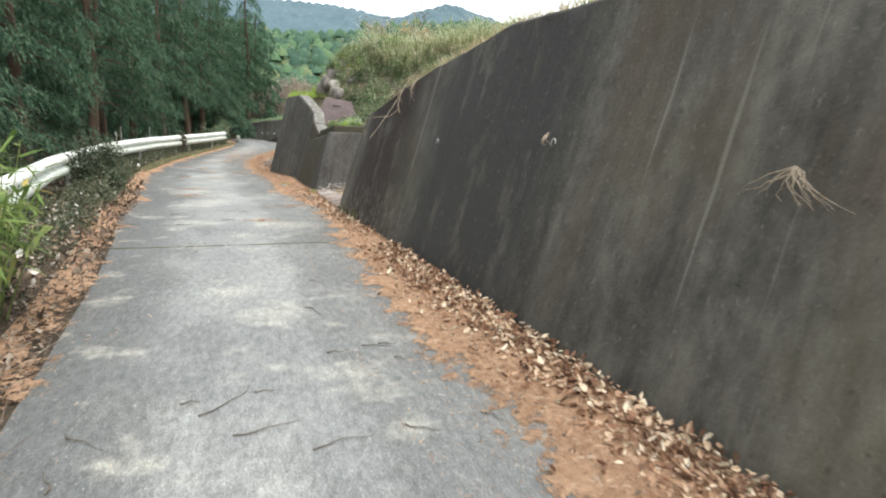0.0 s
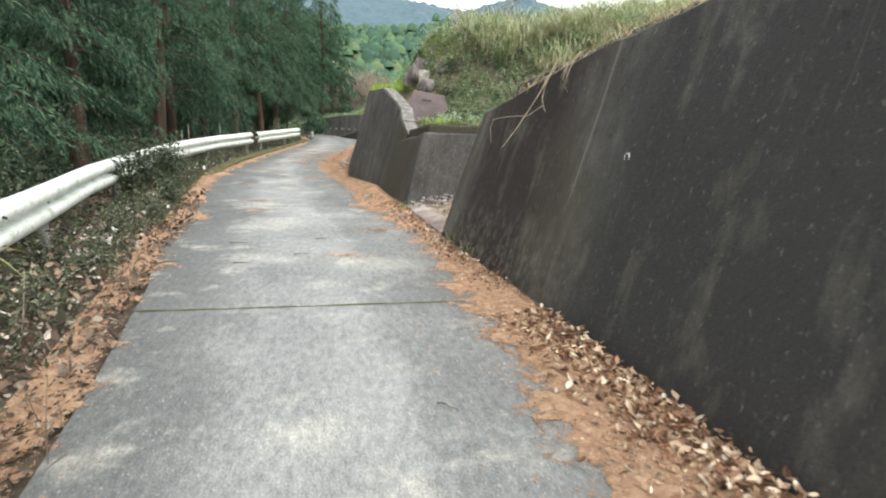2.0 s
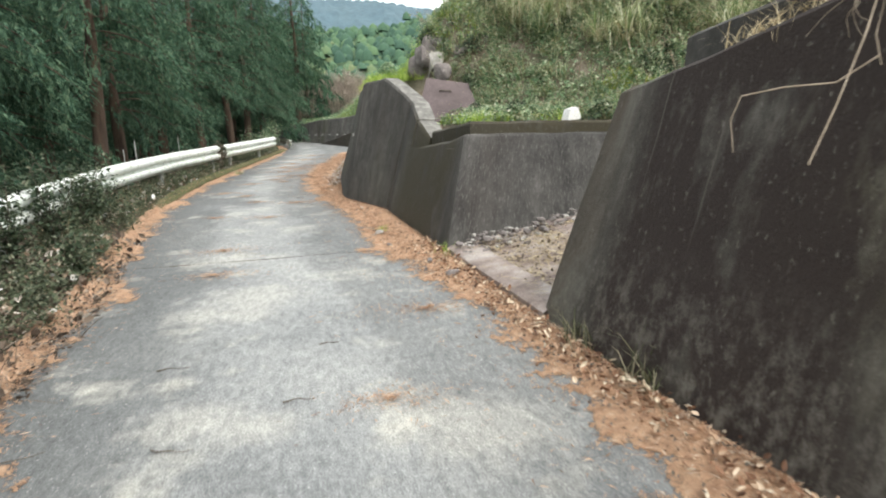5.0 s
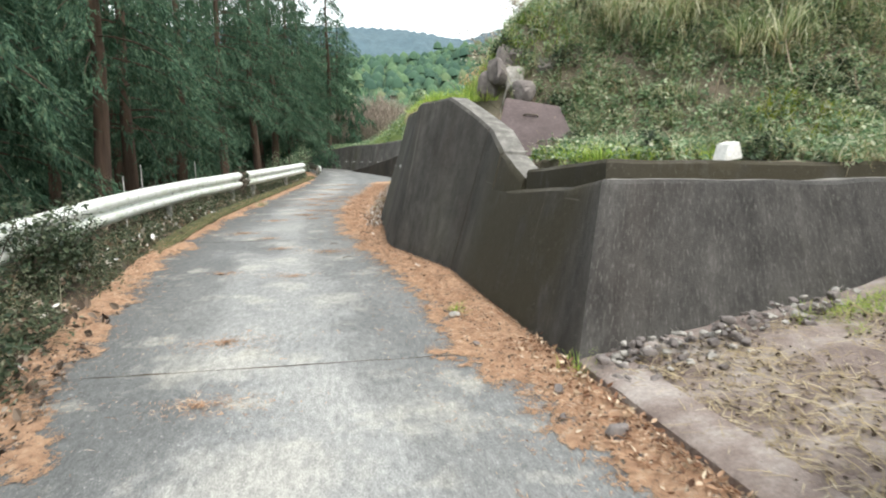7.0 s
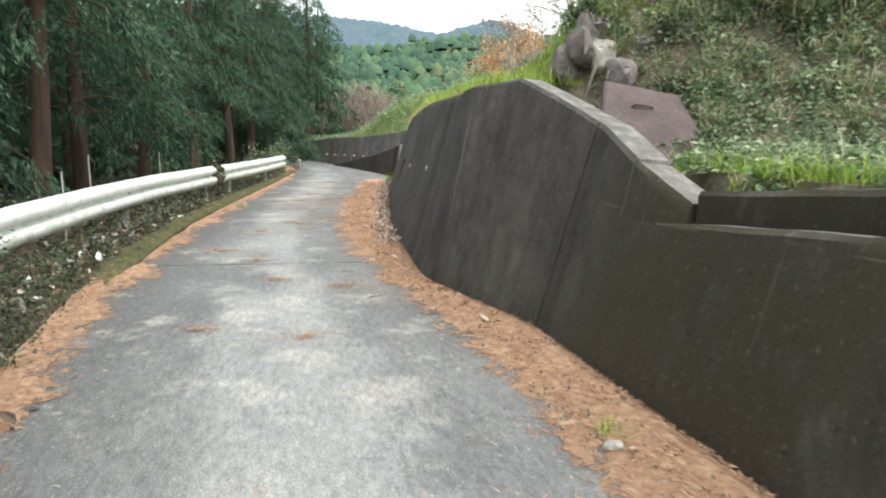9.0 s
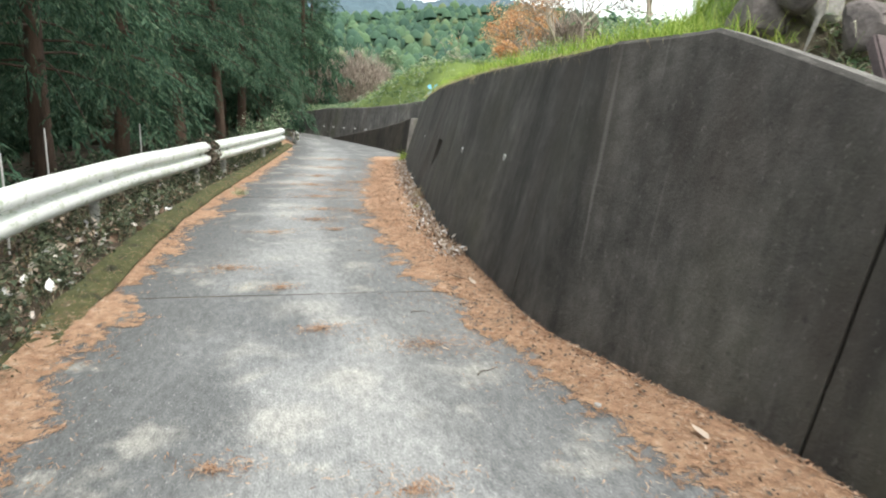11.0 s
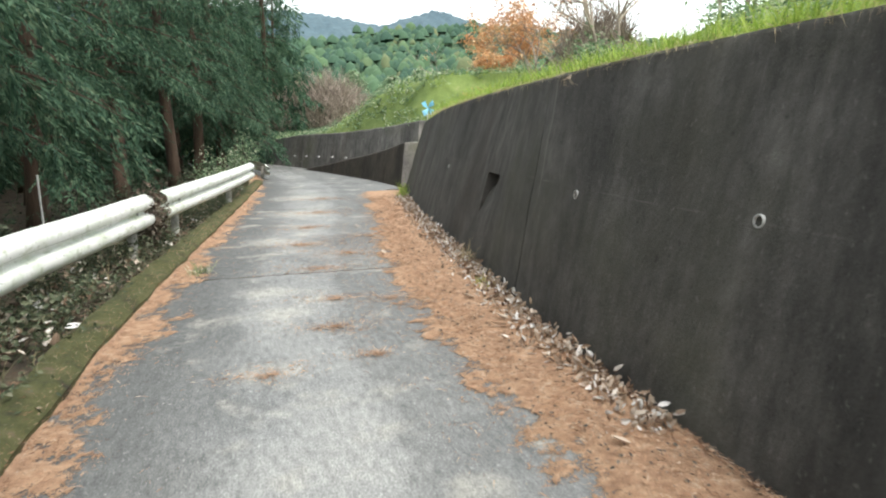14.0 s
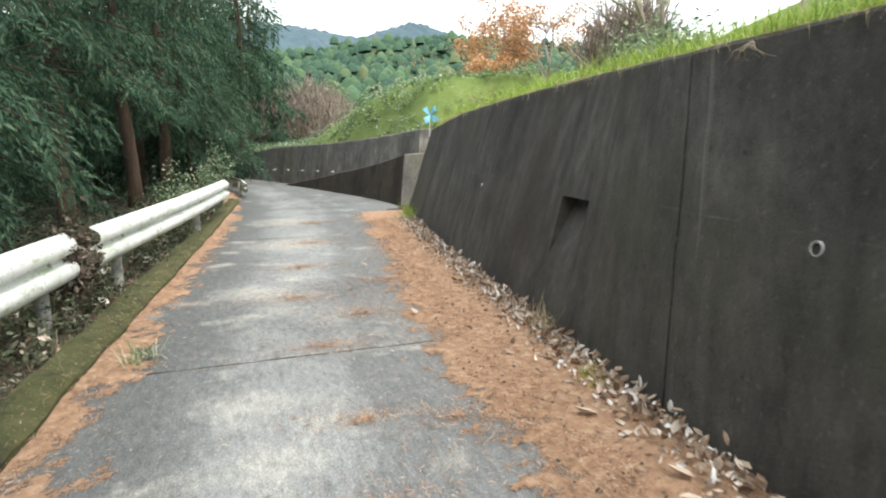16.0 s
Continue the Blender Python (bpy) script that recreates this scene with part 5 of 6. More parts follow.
# ---- cedar trees ----
def cedar_meshes(seed, tall, base, reach, thick=1.0, leaflets=14, big=1.0):
    r = np.random.default_rng(seed)
    n_z = 12
    path = [(0.10 * math.sin(0.5 * i + seed), 0.08 * math.cos(0.7 * i), -0.3 + (tall + 0.3) * i / n_z) for i in range(n_z + 1)]
    rad = [0.19 * (1 - 0.85 * i / n_z) + (0.05 if i == 0 else 0) for i in range(n_z + 1)]
    trunk = build("trunk", *tube(path, rad, 12), BARK, True)
    limbs, places, yaws, pitch, size = [], [], [], [], []
    m = 52
    for i in range(m):
        f = (i + r.random()) / m
        z = base + (tall - base) * f ** 1.35
        a = i * 2.4 + r.normal(0, 0.3)
        L = reach * (1 - ((z - base) / (tall - base + 0.3))) ** 0.6 * r.uniform(0.75, 1.12)
        up = r.uniform(-0.05, 0.22)
        pts = [np.array((math.cos(a) * L * t, math.sin(a) * L * t, z + L * (up * t - 0.42 * t * t))) for t in np.linspace(0, 1, 6)]
        limbs.append(tube(pts, [0.026 * (1 - 0.8 * t) for t in np.linspace(0, 1, 6)], 4))
        cnt = int((16 + 58 * L / reach) * thick)
        for j in range(cnt):
            t = r.uniform(0.12, 1.0) ** 0.7
            s = t * 5
            k_ = min(4, int(s))
            q = pts[k_] + (pts[k_ + 1] - pts[k_]) * (s - k_)
            spread = 0.30 * (1.15 - 0.6 * t)
            q = q + np.array((-math.sin(a), math.cos(a), 0)) * r.normal(0, spread) + np.array((0, 0, r.normal(-0.05, 0.1)))
            out = a - math.pi / 2 + r.normal(0, 0.75)
            droop = -r.uniform(0.2, 1.25)
            fl = r.uniform(0.24, 0.46) * big
            d = np.array((-math.sin(out) * math.cos(droop), math.cos(out) * math.cos(droop), math.sin(droop)))
            for g in range(leaflets):
                e = g / leaflets
                at = q + d * fl * e + np.array((0, 0, -0.06 * e * e))
                places.append(at)
                yaws.append(out + (0.62 if g % 2 else -0.62) * (1 - 0.5 * e) + r.normal(0, 0.1))
                pitch.append(droop - 0.2 * e + r.normal(0, 0.2))
                size.append(fl * r.uniform(0.22, 0.38) * (1.15 - 0.55 * e) * (14 / leaflets) ** 0.5)
    size = np.array(size)
    P = np.array(places)
    v, f = strew(P, np.array(yaws), np.array(pitch), r.normal(0, 0.5, len(P)), np.stack([size * 0.27, size, size * 0.5], -1), KITE_V, KITE_F)
    return trunk, build("limbs", *joined(limbs), BARK), build("crown", v, f, CEDAR)


kinds = []
for i in range(4):
    trunk, limbs, crown = cedar_meshes(11 + i, 9.8 + 0.5 * i, (1.7, 3.0, 3.3, 2.1)[i], (2.5, 2.2, 2.3, 2.7)[i])
    t_ob = tagged(empty("cedar_tree", -30 - 4 * i, -30, 0), "tall dark green cedar with drooping sprays on the forest edge", "tree", "roadside cedars")
    part("trunk", trunk, t_ob, "reddish-brown fibrous trunk")
    tagged(part("limb", limbs, t_ob), kind="stuff")
    part("crown", crown, t_ob, "drooping deep green needle sprays")
    kinds.append(t_ob)
spots = [(-3.9, -0.5), (-4.1, 3.0), (-4.9, 6.4), (-4.7, 10.4), (-4.9, 14.4), (-4.6, 18.6), (-3.9, 23.4), (-4.4, 27.0), (-4.0, 31.2), (-3.3, 35.0), (-2.6, 38.6), (-2.0, 41.8), (-1.5, 44.6), (-1.0, 47.6), (0.6, 52.2), (-2.9, 43.4),
         (-7.6, 1.5), (-8.0, 8.2), (-7.6, 12.6), (-8.2, 16.8), (-7.2, 20.8), (-7.4, 25.4), (-7.2, 29.4), (-6.8, 33.6), (-6.0, 38.0), (-5.4, 43.0), (-5.0, 48.0), (-3.0, 52.0), (-5.9, 22.2)]
for i, (x, y) in enumerate(spots):
    m = pose(x, y, float(height(x, y)) - 0.05, 0, 0, (i * 137) % 360)
    if i < 4:
        kinds[i].matrix_basis = m
    else:
        copy_thing(kinds[i % 4], m)
# dark wood behind the front rows
trunk, limbs, crown = cedar_meshes(31, 10.5, 0.8, 3.3, 0.55, 4, 1.7)
back = tagged(empty("cedar_tree", -11, -4, -1), "dark cedar deep in the wood behind the road", "tree", "cedars in the wood")
part("trunk", trunk, back, "reddish-brown fibrous trunk")
part("crown", crown, back, "deep green needle sprays")
for i in range(26):
    x, y = -10.5 - 4.5 * rng.random(), -4 + i * 2.3 + rng.normal(0, 0.5)
    m = pose(x, y, float(height(x, y)) - 0.05, 0, 0, (i * 97) % 360)
    if i:
        copy_thing(back, m)
    else:
        back.matrix_basis = m
for i, (x, y) in enumerate(((-1.4, 50.5), (-3.5, 47), (1.2, 55.5), (0, 60), (-4, 56), (-7, 50), (-8, 44))):
    copy_thing(back, pose(x, y, -0.6, 0, 0, i * 71))

# thin marker rods behind the rail
for x, y, h in ((-2.95, 22.6, 1.15), (-2.6, 26.0, 1.1), (-2.75, 20.8, 1.0)):
    rv, rf = tube([(0, 0, -0.1), (0.01, 0, h * 0.5), (0, 0.01, h)], [0.012, 0.011, 0.010], 6)
    thing("rod", build("rod", rv, rf, PLASTIC), x, y, float(height(x, y)), "thin grey upright rod behind the guard rail", "rod", "marker rods")


# ---- bank on the wall side: grass, herbs, pampas ----
def bank_points(n_, x0, x1, y0, y1, u0, u1):
    y = rng.uniform(y0, y1, n_)
    x = wall_x(y) + rng.uniform(u0, u1, n_)
    keep = (x > x0) & (x < x1)
    x, y = x[keep], y[keep]
    return x, y, np.asarray(height(x, y))


x, y, z = bank_points(4600, 0, 12, 13.9, 19.2, 1.3, 8.0)
keep = (x > 3.45) & (z < 4.2) & (np.hypot(x - 4.75, y - 14.4) > 0.75)
x, y, z = x[keep], y[keep], z[keep]
tagged(new("bank_herbs", build("bank_herbs", *herb_cloud(np.stack([x, y, z], -1), 88000, 0.16, 0.24, (0.03, 0.085)), HERB)), "mixed green herbs covering the slope above the parapet", "herbs", kind="stuff")
tagged(new("bank_grass", build("bank_grass", *tufts(np.stack([x, y, z], -1)[::2], 8, (0.14, 0.5), 0.012, 0.7, 1.5, 3), PAMPAS)), "trailing grass blades on the slope", "grass", kind="stuff")
tagged(new("bank_grass", build("bank_grass", *tufts(np.stack([x, y, z], -1)[::2], 7, (0.12, 0.5), 0.007, 0.9, 1.3, 3), DRYGRASS)), "dry bleached stems on the slope", "grass", kind="stuff")
pick = rng.integers(0, len(x), 46)
tagged(new("bank_herbs", build("bank_herbs", *herb_cloud(np.stack([x, y, z], -1)[pick], 15000, 0.30, 0.30, (0.03, 0.09)), SHRUB)), "darker leafy clumps among the herbs on the slope", "herbs", kind="stuff")
# lush strip behind the parapet
x = 3.22 + 1.9 * rng.random(420) ** 1.6
y = 13.95 + 0.1 * (x - 3.2) + 1.9 * rng.random(420) * np.clip(1.3 - 0.35 * (x - 3.2), 0.25, 1)
P = np.stack([x, y, np.asarray(height(x, y))], -1)[np.hypot(x - 4.7, y - 14.3) > 0.75]
tagged(new("lush_grass", build("lush_grass", *tufts(P, 9, (0.08, 0.26), 0.012, 0.5, 1.1, 3), LAWN)), "lush bright green grass behind the low parapet", "grass", kind="stuff")
tagged(new("bank_herbs", build("bank_herbs", *herb_cloud(P[::3], 3800, 0.12, 0.16, (0.03, 0.08)), HERB)), "fresh green leafy weeds behind the low parapet", "herbs", kind="stuff")
P = np.array([(5.6 + 0.9 * rng.random(), 14.8 + 0.8 * rng.random(), 0) for _ in range(26)])
P[:, 2] = height(P[:, 0], P[:, 1])
tagged(new("lime_grass", build("lime_grass", *tufts(P, 12, (0.15, 0.38), 0.016, 0.4, 1.4, 4), LIME)), "bright yellow-green broad-bladed grass above the parapet", "grass", kind="stuff")


def pampas(x, y, blades, lo, hi, seed):
    z = float(height(x, y))
    ob = tagged(empty("pampas_grass", x, y, z), "arching clump of dry green and straw pampas grass", "grass clump", "pampas clumps")
    loc = np.array([(0.14 * math.cos(i), 0.14 * math.sin(i * 1.7), 0) for i in range(8)])
    part("blades", build("blades", *tufts(loc, blades // 8, (lo, hi), 0.019, 0.4, 1.7, 5), PAMPAS), ob)
    part("dry_blades", build("dry_blades", *tufts(loc[:4], blades // 12, (lo, hi * 0.9), 0.012, 0.6, 2.0, 5), DRYGRASS), ob, "straw-coloured dead blades")


count = 0
for i in range(400):
    x, y = rng.uniform(4.6, 9.5), rng.uniform(14.2, 19.2)
    h = float(height(x, y))
    if 2.55 < h < 4.6 and count < 34:
        count += 1
        big_ = rng.uniform(0.7, 1.35)
        pampas(x, y, int(210 * big_), 0.5 * big_, 1.25 * big_, i)
for x, y in ((4.9, 18.9), (5.3, 18.5), (6.0, 17.9), (6.7, 17.3), (7.3, 16.9), (8.2, 15.9), (8.6, 15.2), (8.9, 15.6), (7.0, 18.2)):
    pampas(x, y, 260, 0.9, 1.7, 3)
for i in range(26):
    y = 1.5 + 8 * rng.random()
    x = float(wall_x(y)) + 1.35 + 2.0 * rng.random()
    pampas(x, y, 120, 0.45, 0.95, i)

# leafy bushes among the pampas
for i, (x, y) in enumerate(((5.4, 17.2), (6.9, 16.3), (5.0, 18.3), (7.8, 16.6))):
    shrub(x, y, 0.45, 0.6, 900, (0.04, 0.10), HERB, "leafy green bush growing among the pampas", 400 + i)
# dry bent canes on the slope
for i, (x, y, a, l) in enumerate(((6.3, 15.6, 30, 1.1), (5.6, 16.2, 130, 0.7), (4.9, 16.9, 60, 0.6), (6.9, 15.3, 80, 0.8))):
    z = float(height(x, y)) + 0.08
    pts4 = [(0, 0, 0), (l * 0.4 * math.cos(a), l * 0.15, l * 0.4), (l * 0.7 * math.cos(a), l * 0.22, l * 0.62)]
    cv, cf = tube(pts4, [0.012, 0.010, 0.005], 6)
    thing("dry_cane", build("dry_cane", cv, cf, ROOT), x, y, z - 0.1, "dry tan cane leaning on the grassy slope", "cane", "dry canes", turn=a)

# turf along the top of the long wall and the mound
x, y, z = bank_points(5200, 0, 20, 18.0, 33.7, 0.67, 2.6)
z = np.maximum(z, np.interp(y, [18.0, 22, 26, 29, 31.5, 33.7], [2.17, 2.14, 2.12, 2.06, 1.98, 1.84]))
tagged(new("turf_grass", build("turf_grass", *tufts(np.stack([x, y, z], -1), 6, (0.08, 0.28), 0.010, 0.5, 0.9, 3), LAWN)), "short bright green grass along the top of the wall", "grass", kind="stuff")
x, y, z = bank_points(1500, 0, 20, 18.5, 45, 1.6, 5.5)
tagged(new("turf_grass", build("turf_grass", *tufts(np.stack([x, y, z], -1), 7, (0.10, 0.36), 0.009, 0.5, 1.1, 3), LAWN)), "longer green grass on the bank above the wall", "grass", kind="stuff")
x, y, z = bank_points(3600, 0, 24, 37, 58, 1.0, 13)
tagged(new("mound_herbs", build("mound_herbs", *herb_cloud(np.stack([x, y, z], -1), 60000, 0.28, 0.22, (0.05, 0.13)), HERB)), "green leafy cover on the mound beyond the wall", "herbs", kind="stuff")
# fringe hanging over the wall edge
y = rng.uniform(18.2, 33, 500)
x = wall_x(y) + 0.3 * np.interp(y, [18, 26, 33], [2.15, 2.1, 1.95]) + 0.02
P = np.stack([x, y, np.interp(y, [18.2, 22, 26, 29, 31.5, 33], [2.16, 2.14, 2.12, 2.06, 1.98, 1.92])], -1)
tagged(new("edge_grass", build("edge_grass", *tufts(P, 4, (0.05, 0.2), 0.005, 1.5, 1.4, 3), DRYGRASS)), "dry grass roots trailing over the wall edge", "grass", kind="stuff")
y = rng.uniform(1.5, 9.3, 260)
x = wall_x(y) + 0.3 * np.interp(y, [1, 5.4, 9.3], [2.5, 2.55, 1.85]) + 0.1
P = np.stack([x, y, np.interp(y, [1, 5.4, 7.3, 8.4, 9.3], [2.5, 2.55, 2.26, 2.03, 1.82]) + 0.01], -1)
tagged(new("edge_grass", build("edge_grass", *tufts(P, 5, (0.08, 0.35), 0.006, 0.9, 1.4, 3), DRYGRASS)), "dry straw grass leaning over the wall edge", "grass", kind="stuff")
# grass along the wall on the apron
x = 4.0 + 3.6 * rng.random(420) ** 0.7
y = 12.6 + 0.076 * (x - 2.6) - np.abs(rng.normal(0, 0.22, 420))
tagged(new("apron_grass", build("apron_grass", *tufts(np.stack([x, y, np.asarray(height(x, y))], -1), 7, (0.04, 0.15), 0.007, 0.7, 1.0, 3), LAWN)), "short green grass at the wall foot on the apron", "grass", kind="stuff")
# strewn dry stems on the apron
x = 2.8 + 3.6 * rng.random(5200)
y = 10.5 + 2.2 * rng.random(5200)
tagged(new("apron_straw", build("apron_straw", *strew(np.stack([x, y, np.asarray(height(x, y)) + 0.012], -1), rng.uniform(0, 6.28, 5200), rng.normal(0.05, 0.12, 5200), rng.normal(0, 0.3, 5200), np.stack([np.full(5200, 0.006), rng.uniform(0.04, 0.24, 5200), np.full(5200, 0.03)], -1), NEEDLE_V, NEEDLE_F), DRYGRASS)), "dry straw and stems strewn over the side apron", "straw", kind="stuff")
x = 2.75 + 3.6 * rng.random(2600)
y = 10.45 + 2.2 * rng.random(2600)
tagged(new("apron_leaves", build("apron_leaves", *strew(np.stack([x, y, np.asarray(height(x, y)) + 0.015], -1), rng.uniform(0, 6.28, 2600), rng.normal(0.1, 0.3, 2600), rng.normal(0, 0.4, 2600), rng.uniform(0.015, 0.045, 2600), CURL_V, CURL_F), VERGELEAF)), "small dead leaves strewn over the side apron", "leaf litter", kind="stuff")

# ---- hanging roots on the walls ----
def root_bundle(x, y, z, strands, length, spread, seed, label):
    r = np.random.default_rng(seed)
    ob = tagged(empty("root", x, y, z), label, "roots", "hanging roots")
    for i in range(strands):
        a = r.normal(0, spread)
        pts = [(0, 0, 0)]
        for j in range(6):
            q = pts[-1]
            pts.append((q[0] - 0.012 * (1 if j < 3 else -1.5) - 0.01, q[1] + a * length / 6 + r.normal(0, 0.02), q[2] - length / 6 * r.uniform(0.6, 1.1)))
        part("strand", build("strand", *tube(pts, [(0.008 - 0.001 * j) * (0.5 if strands > 8 else 0.42) for j in range(7)], 5), ROOT), ob)


q, _ = face_point(7.9, 2.12, 0.3, 0.03)
root_bundle(*q, 6, 0.3, 0.6, 1, "pale dry roots hanging over the wall top")
q, _ = face_point(8.3, 2.03, 0.3, 0.03)
root_bundle(*q, 4, 0.26, 0.6, 2, "thin dry vine hanging on the wall")
vine = tagged(empty("vine", 3.62, 8.3, 2.18), "long pale dry vine hanging free from the wall top", "vine")
for trail in (((0.08, 0.02, 0.06), (-0.05, -0.03, -0.06), (-0.27, -0.17, -0.38), (-0.48, -0.28, -0.66), (-0.655, -0.37, -0.86)),
              ((-0.22, -0.2, -0.46), (-0.34, -0.12, -0.56), (-0.5, -0.02, -0.57), (-0.64, 0.06, -0.60), (-0.67, 0.08, -0.70), (-0.655, 0.07, -0.84)),
              ((-0.05, -0.03, -0.06), (-0.2, -0.2, -0.25), (-0.25, -0.27, -0.42), (-0.22, -0.3, -0.52)), ((-0.02, 0.0, 0.0), (-0.17, -0.15, -0.22), (-0.22, -0.17, -0.38), (-0.2, -0.19, -0.5)),
              ((0.1, -0.3, 0.05), (-0.02, -0.42, -0.06), (-0.1, -0.5, -0.2), (-0.09, -0.52, -0.25)), ((0.05, 0.1, 0.02), (-0.12, 0.08, -0.05), (-0.16, 0.02, -0.16), (-0.11, -0.03, -0.2))):
    part("strand", build("strand", *tube(trail, [0.0045, 0.004, 0.0037, 0.0034, 0.003, 0.002][:len(trail)], 5), ROOT), vine)
q, _ = face_point(1.46, 1.40, 0.3, 0.03)
root_bundle(*q, 14, 0.20, 0.8, 3, "pale root tuft growing out of a weep hole")
q, _ = face_point(3.83, 1.50, 0.3, 0.03)
root_bundle(*q, 8, 0.12, 0.9, 4, "small root tuft above a weep pipe")
q, _ = face_point(23.65, 2.1, 0.3, 0.03)
root_bundle(*q, 9, 0.13, 0.8, 5, "pale dry roots trailing over the wall top")


# ---- bare and autumn trees beyond the bank, brown thicket at the bend ----
def branchy(name, x, y, tall, seed, leaves, material, label, spread=0.55, leaf=(0.06, 0.12)):
    r = np.random.default_rng(seed)
    ob = tagged(empty(name, x, y, float(height(x, y)) - 0.1), label, "tree", "trees on the bank")
    bars, tips = [], []

    def grow(p0, d, L, rad, depth):
        p1 = p0 + d * L * 0.5 + r.normal(0, 0.05 * L, 3)
        p2 = p1 + (d + r.normal(0, 0.15, 3)) * L * 0.5
        bars.append(tube([p0, p1, p2], [rad, rad * 0.8, rad * 0.6], 6 if depth < 2 else 4))
        tips.append(p2)
        if depth < 5:
            for _ in range(3 if depth else 5):
                e = d + r.normal(0, spread, 3)
                e[2] = abs(e[2]) * 0.7 + 0.1
                e /= np.linalg.norm(e)
                grow(p1 + (p2 - p1) * r.random(), e, L * r.uniform(0.58, 0.78), rad * 0.58, depth + 1)

    grow(np.zeros(3), np.array((0, 0, 1.0)), tall * 0.36, 0.012 * tall, 0)
    part("branch_work", build("branch_work", *joined(bars), BROWNTWIG), ob)
    if leaves:
        t = np.array(tips)
        pl = t[r.integers(len(t) // 5, len(t), leaves)] + r.normal(0, 1.8 * leaf[0], (leaves, 3))
        part("leaves", build("leaves", *strew(pl, r.uniform(0, 6.28, leaves), r.normal(-0.3, 0.5, leaves), r.normal(0, 0.4, leaves), r.uniform(*leaf, leaves), CURL_V, CURL_F), material), ob)


branchy("autumn_tree", 13.4, 56.0, 9.0, 3, 6500, ORANGE, "tall tree with sparse orange autumn leaves behind the bank", leaf=(0.12, 0.24))
branchy("autumn_tree", 8.6, 37.5, 4.2, 8, 1800, ORANGE, "nearly bare tree with a few orange leaves")
branchy("bare_tree", 7.6, 34.5, 4.2, 4, 0, ORANGE, "bare grey-brown branching tree on the bank")
branchy("bare_tree", 7.9, 31.5, 3.8, 5, 250, PALELEAF, "bare twiggy tree with a few pale leaves")
branchy("bare_tree", 6.6, 30.2, 3.4, 14, 200, PALELEAF, "bare twiggy tree with a few pale leaves")
branchy("bare_tree", 7.0, 26.4, 3.6, 15, 120, PALELEAF, "bare twiggy tree behind the turf")
branchy("bare_tree", 6.4, 36.4, 3.2, 16, 500, ORANGE, "thin tree holding a few orange leaves")
branchy("bare_tree", 8.2, 28.5, 4.0, 6, 250, SHRUB, "bare twiggy tree beside the bank path")
for i, (x, y) in enumerate(((6.4, 33.6), (6.9, 30.8), (5.6, 28.0), (5.9, 25.4), (5.2, 23.4), (7.2, 22.0), (6.4, 20.6), (5.8, 36.2), (9.4, 41))):
    shrub(x, y, 0.9, 0.65 if i < 7 else 0.6, 1100, (0.05, 0.11), HERB, "leafy green weeds and shrub on the bank top", 200 + i)


def thicket(x, y, w, h, n_, seed, base=-0.2, label="rounded leafless brown thicket beyond the bend"):
    r = np.random.default_rng(seed)
    a, e = r.uniform(0, 6.28, n_), np.arcsin(r.random(n_))
    rad = r.uniform(0.5, 1, n_) ** 0.5
    pl = np.stack([w * rad * np.cos(a) * np.cos(e), w * 0.8 * rad * np.sin(a) * np.cos(e), h * rad * np.sin(e)], -1) * (1 + 0.12 * np.sin(3 * a)[:, None])
    ob = tagged(empty("thicket", x, y, base), label, "bush")
    part("brushwood", build("brushwood", *strew(pl, r.uniform(0, 6.28, n_), r.uniform(0.3, 1.5, n_), r.normal(0, 1, n_), np.stack([np.full(n_, 0.03), r.uniform(0.4, 0.9, n_), np.full(n_, 0.1)], -1), NEEDLE_V, NEEDLE_F), BROWNTWIG), ob)


thicket(4.2, 58, 3.9, 4.6, 15000, 1)
thicket(0.6, 57, 2.8, 3.4, 8000, 2)
for i, (x, y, w, h) in enumerate(((8.6, 36.0, 1.3, 2.2), (8.4, 33.2, 1.2, 1.6))):
    thicket(x, y, w, h, 1500, 20 + i, float(height(x, y)) - 0.1, "leafless brown twiggy bush on the bank top")


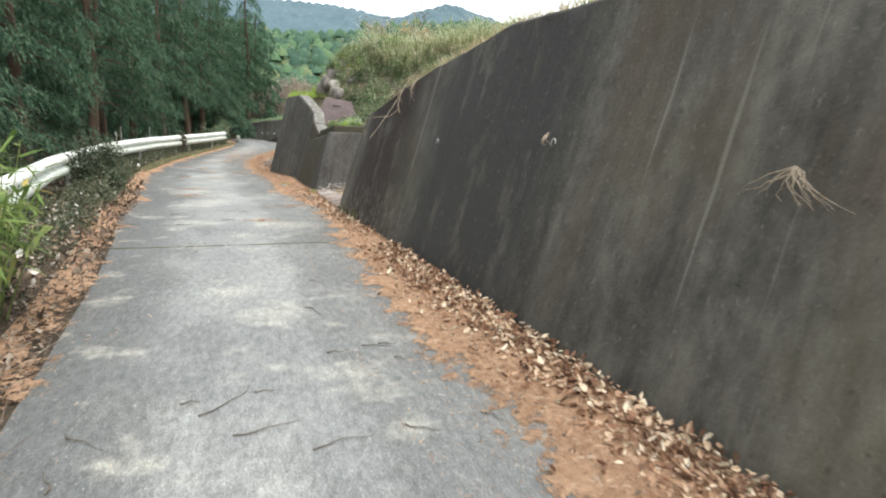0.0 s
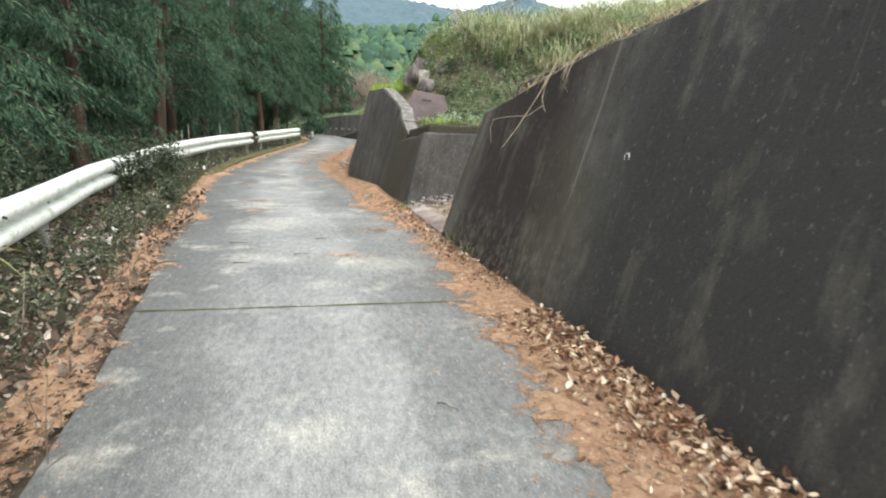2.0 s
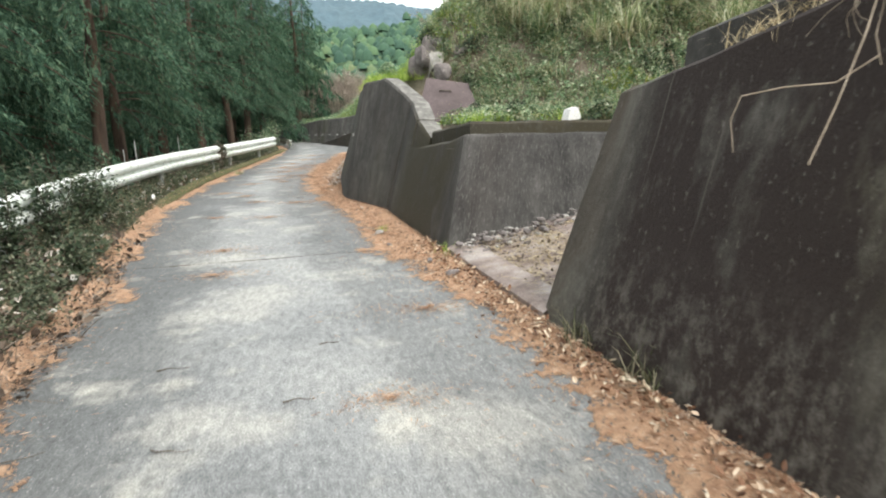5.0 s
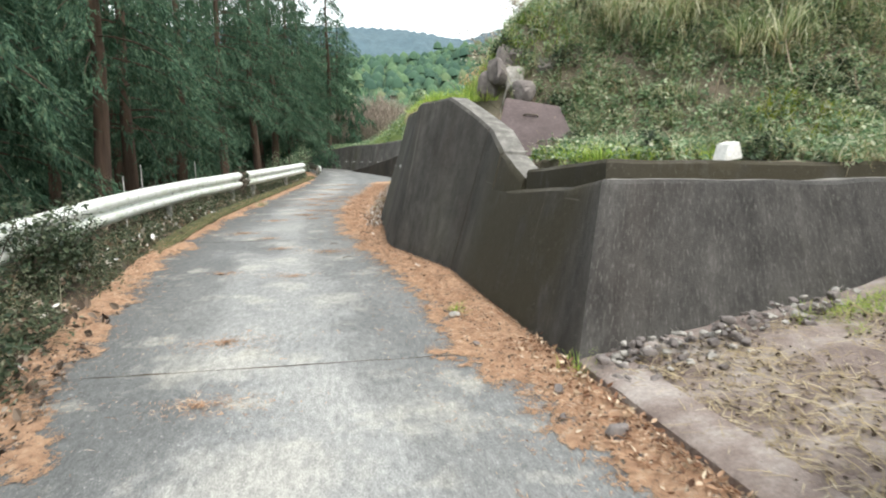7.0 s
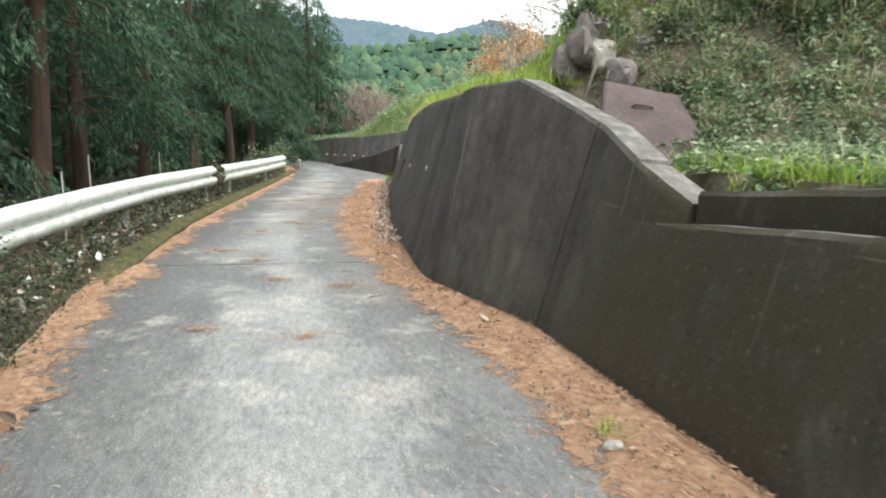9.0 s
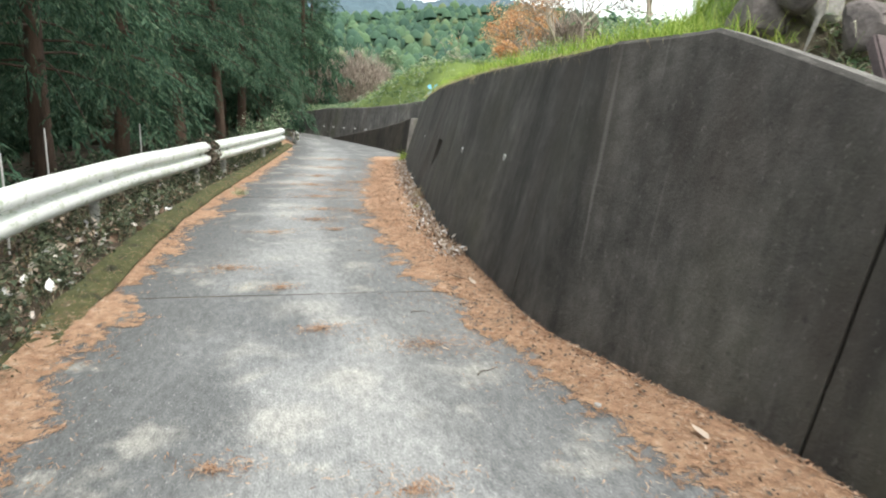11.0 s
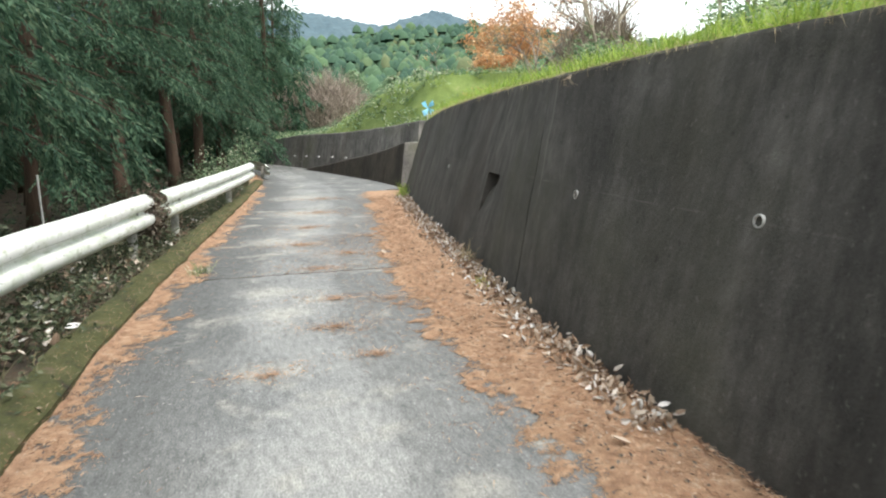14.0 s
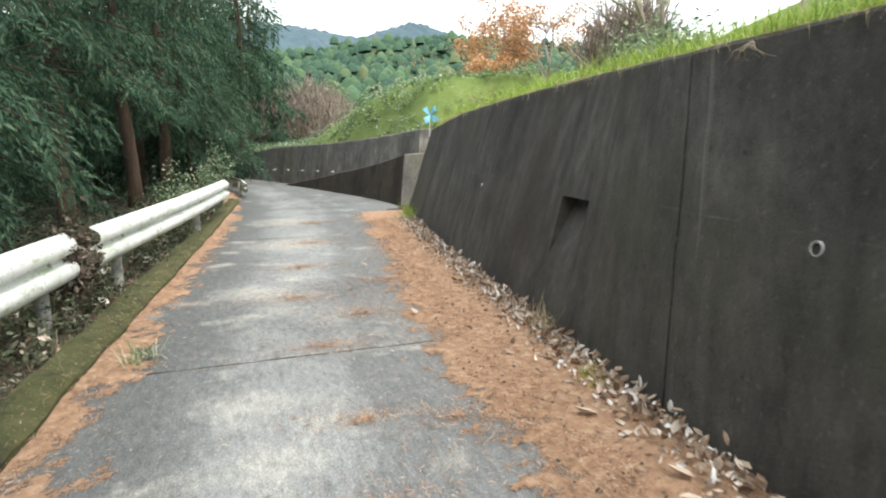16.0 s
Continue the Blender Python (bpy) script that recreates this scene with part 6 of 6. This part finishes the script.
# ---- far wooded hills and mountain ----
def ridge(name, pts, deep, material, label, bump, crowns=0):
    """A wooded slope: crest line (x, y, z), falling forwards and backwards."""
    n_, m_ = 150, 26
    px = np.interp(np.linspace(0, 1, n_), np.linspace(0, 1, len(pts)), [q[0] for q in pts])
    py = np.interp(np.linspace(0, 1, n_), np.linspace(0, 1, len(pts)), [q[1] for q in pts])
    pz = np.interp(np.linspace(0, 1, n_), np.linspace(0, 1, len(pts)), [q[2] for q in pts])
    v = []
    for i in range(n_):
        for j in range(m_):
            t = j / (m_ - 1)
            d = (t - 0.75) / 0.75
            z = pz[i] * (1 - abs(d) ** 1.4 if d < 0 else 1 - (d / 0.34) ** 2 * 0.6)
            y = py[i] + deep * d
            z += bump * (abs(wobble(px[i], y, 0, 0.09 / (bump ** 0.5) * 2.2)) + 0.6 * abs(wobble(px[i], y, 5, 0.2 / (bump ** 0.5) * 2.2)))
            v.append((px[i], y, z - 2.5))
    f = [[i * m_ + j, (i + 1) * m_ + j, (i + 1) * m_ + j + 1, i * m_ + j + 1] for i in range(n_ - 1) for j in range(m_ - 1)]
    tagged(new(name, build(name, v, f, material, True)), label, "hill", kind="structure")
    if crowns:
        r = np.random.default_rng(len(name))
        v = np.array(v)
        front = [i for i in range(len(v)) if 0.1 < (i % m_) / (m_ - 1) < 0.86 and v[i, 2] > -1]
        P = v[r.choice(front, crowns)] + r.normal(0, bump * 1.2, (crowns, 3)) * np.array((1, 1, 0.08)) - np.array((0, 0, 0.3 * bump))
        dome = [(0, 0, 1.1)] + [((0.62 + 0.1 * (j % 2)) * math.cos(j * 1.047), (0.62 + 0.1 * (j % 2)) * math.sin(j * 1.047), 0.62) for j in range(6)] + [(math.cos(j * 1.047 + 0.5), math.sin(j * 1.047 + 0.5), -0.25) for j in range(6)]
        df = [[0, 1 + j, 1 + (j + 1) % 6] for j in range(6)] + [[1 + j, 7 + j, 1 + (j + 1) % 6] for j in range(6)] + [[7 + j, 7 + (j + 1) % 6, 1 + (j + 1) % 6] for j in range(6)]
        S = r.uniform(0.3, 1.2, crowns)[:, None] * bump * np.array((0.5, 0.5, 0.55)) * r.uniform(0.8, 1.2, (crowns, 3))
        tagged(new(name + "_trees", build(name + "_trees", *strew(P, r.uniform(0, 6.28, crowns), r.normal(0, 0.08, crowns), r.normal(0, 0.08, crowns), S, dome, df), CANOPY, True)), "dense far woodland canopy on the hillside", "woods", kind="stuff")


ridge("backdrop_woods", [(-60, 150, 24), (-20, 150, 17), (8, 150, 10), (22, 150, 9.5), (32, 150, 13), (42, 150, 17), (58, 150, 20), (90, 140, 18), (140, 130, 16)], 70, WOODS, "far green wooded hillside", 3.0, 9000)
ridge("backdrop_hill", [(-200, 420, 60), (-60, 420, 56), (20, 420, 50), (60, 420, 52), (95, 420, 60), (140, 420, 63), (300, 400, 56)], 200, WOODS, "wooded hills in the distance", 6.0, 6500)
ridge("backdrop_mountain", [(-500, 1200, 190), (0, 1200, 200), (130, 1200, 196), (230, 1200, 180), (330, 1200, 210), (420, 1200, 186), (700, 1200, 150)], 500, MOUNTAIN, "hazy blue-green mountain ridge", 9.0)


def crown_tree(x, y, tall, w, seed):
    r = np.random.default_rng(seed)
    n_ = 2600
    a, h = r.uniform(0, 6.28, n_), r.random(n_) ** 0.8
    rad = w * (1 - h ** 1.6) ** 0.6 * r.uniform(0.6, 1.05, n_)
    pl = np.stack([rad * np.cos(a), rad * np.sin(a), 1 + (tall - 1) * h], -1)
    ob = tagged(empty("far_tree", x, y, -1.5), "rounded green forest tree standing beyond the bend", "tree", "far trees")
    part("trunk", build("trunk", *tube([(0, 0, 0), (0, 0, tall * 0.8)], [0.2, 0.05], 7), BARK), ob)
    part("crown", build("crown", *strew(pl, r.uniform(0, 6.28, n_), r.normal(-0.5, 0.5, n_), r.normal(0, 0.5, n_), r.uniform(0.35, 0.7, n_), FOLD_V, FOLD_F), HERB), ob)


for i, (x, y, t, w) in enumerate([(16, 92, 9, 3.2), (11, 96, 8, 3), (21, 100, 10.5, 4), (7, 90, 8, 3), (27, 108, 10, 4.5), (33, 104, 9, 4), (14, 110, 11, 4), (2, 85, 9, 3.4), (40, 112, 9, 5), (12, 78, 7, 2.8), (17, 82, 7.5, 3), (22, 84, 7, 3), (26, 90, 8, 3.5), (9, 82, 6.5, 2.6), (32, 92, 8, 3.6), (20, 72, 5.5, 2.6), (27, 76, 6, 3), (38, 84, 8, 4), (30, 60, 7, 3.5), (22, 58, 5.5, 3), (17, 52, 5, 2.6), (36, 66, 8, 4), (26, 48, 6, 3)]):
    crown_tree(x, y, t, w, 300 + i)
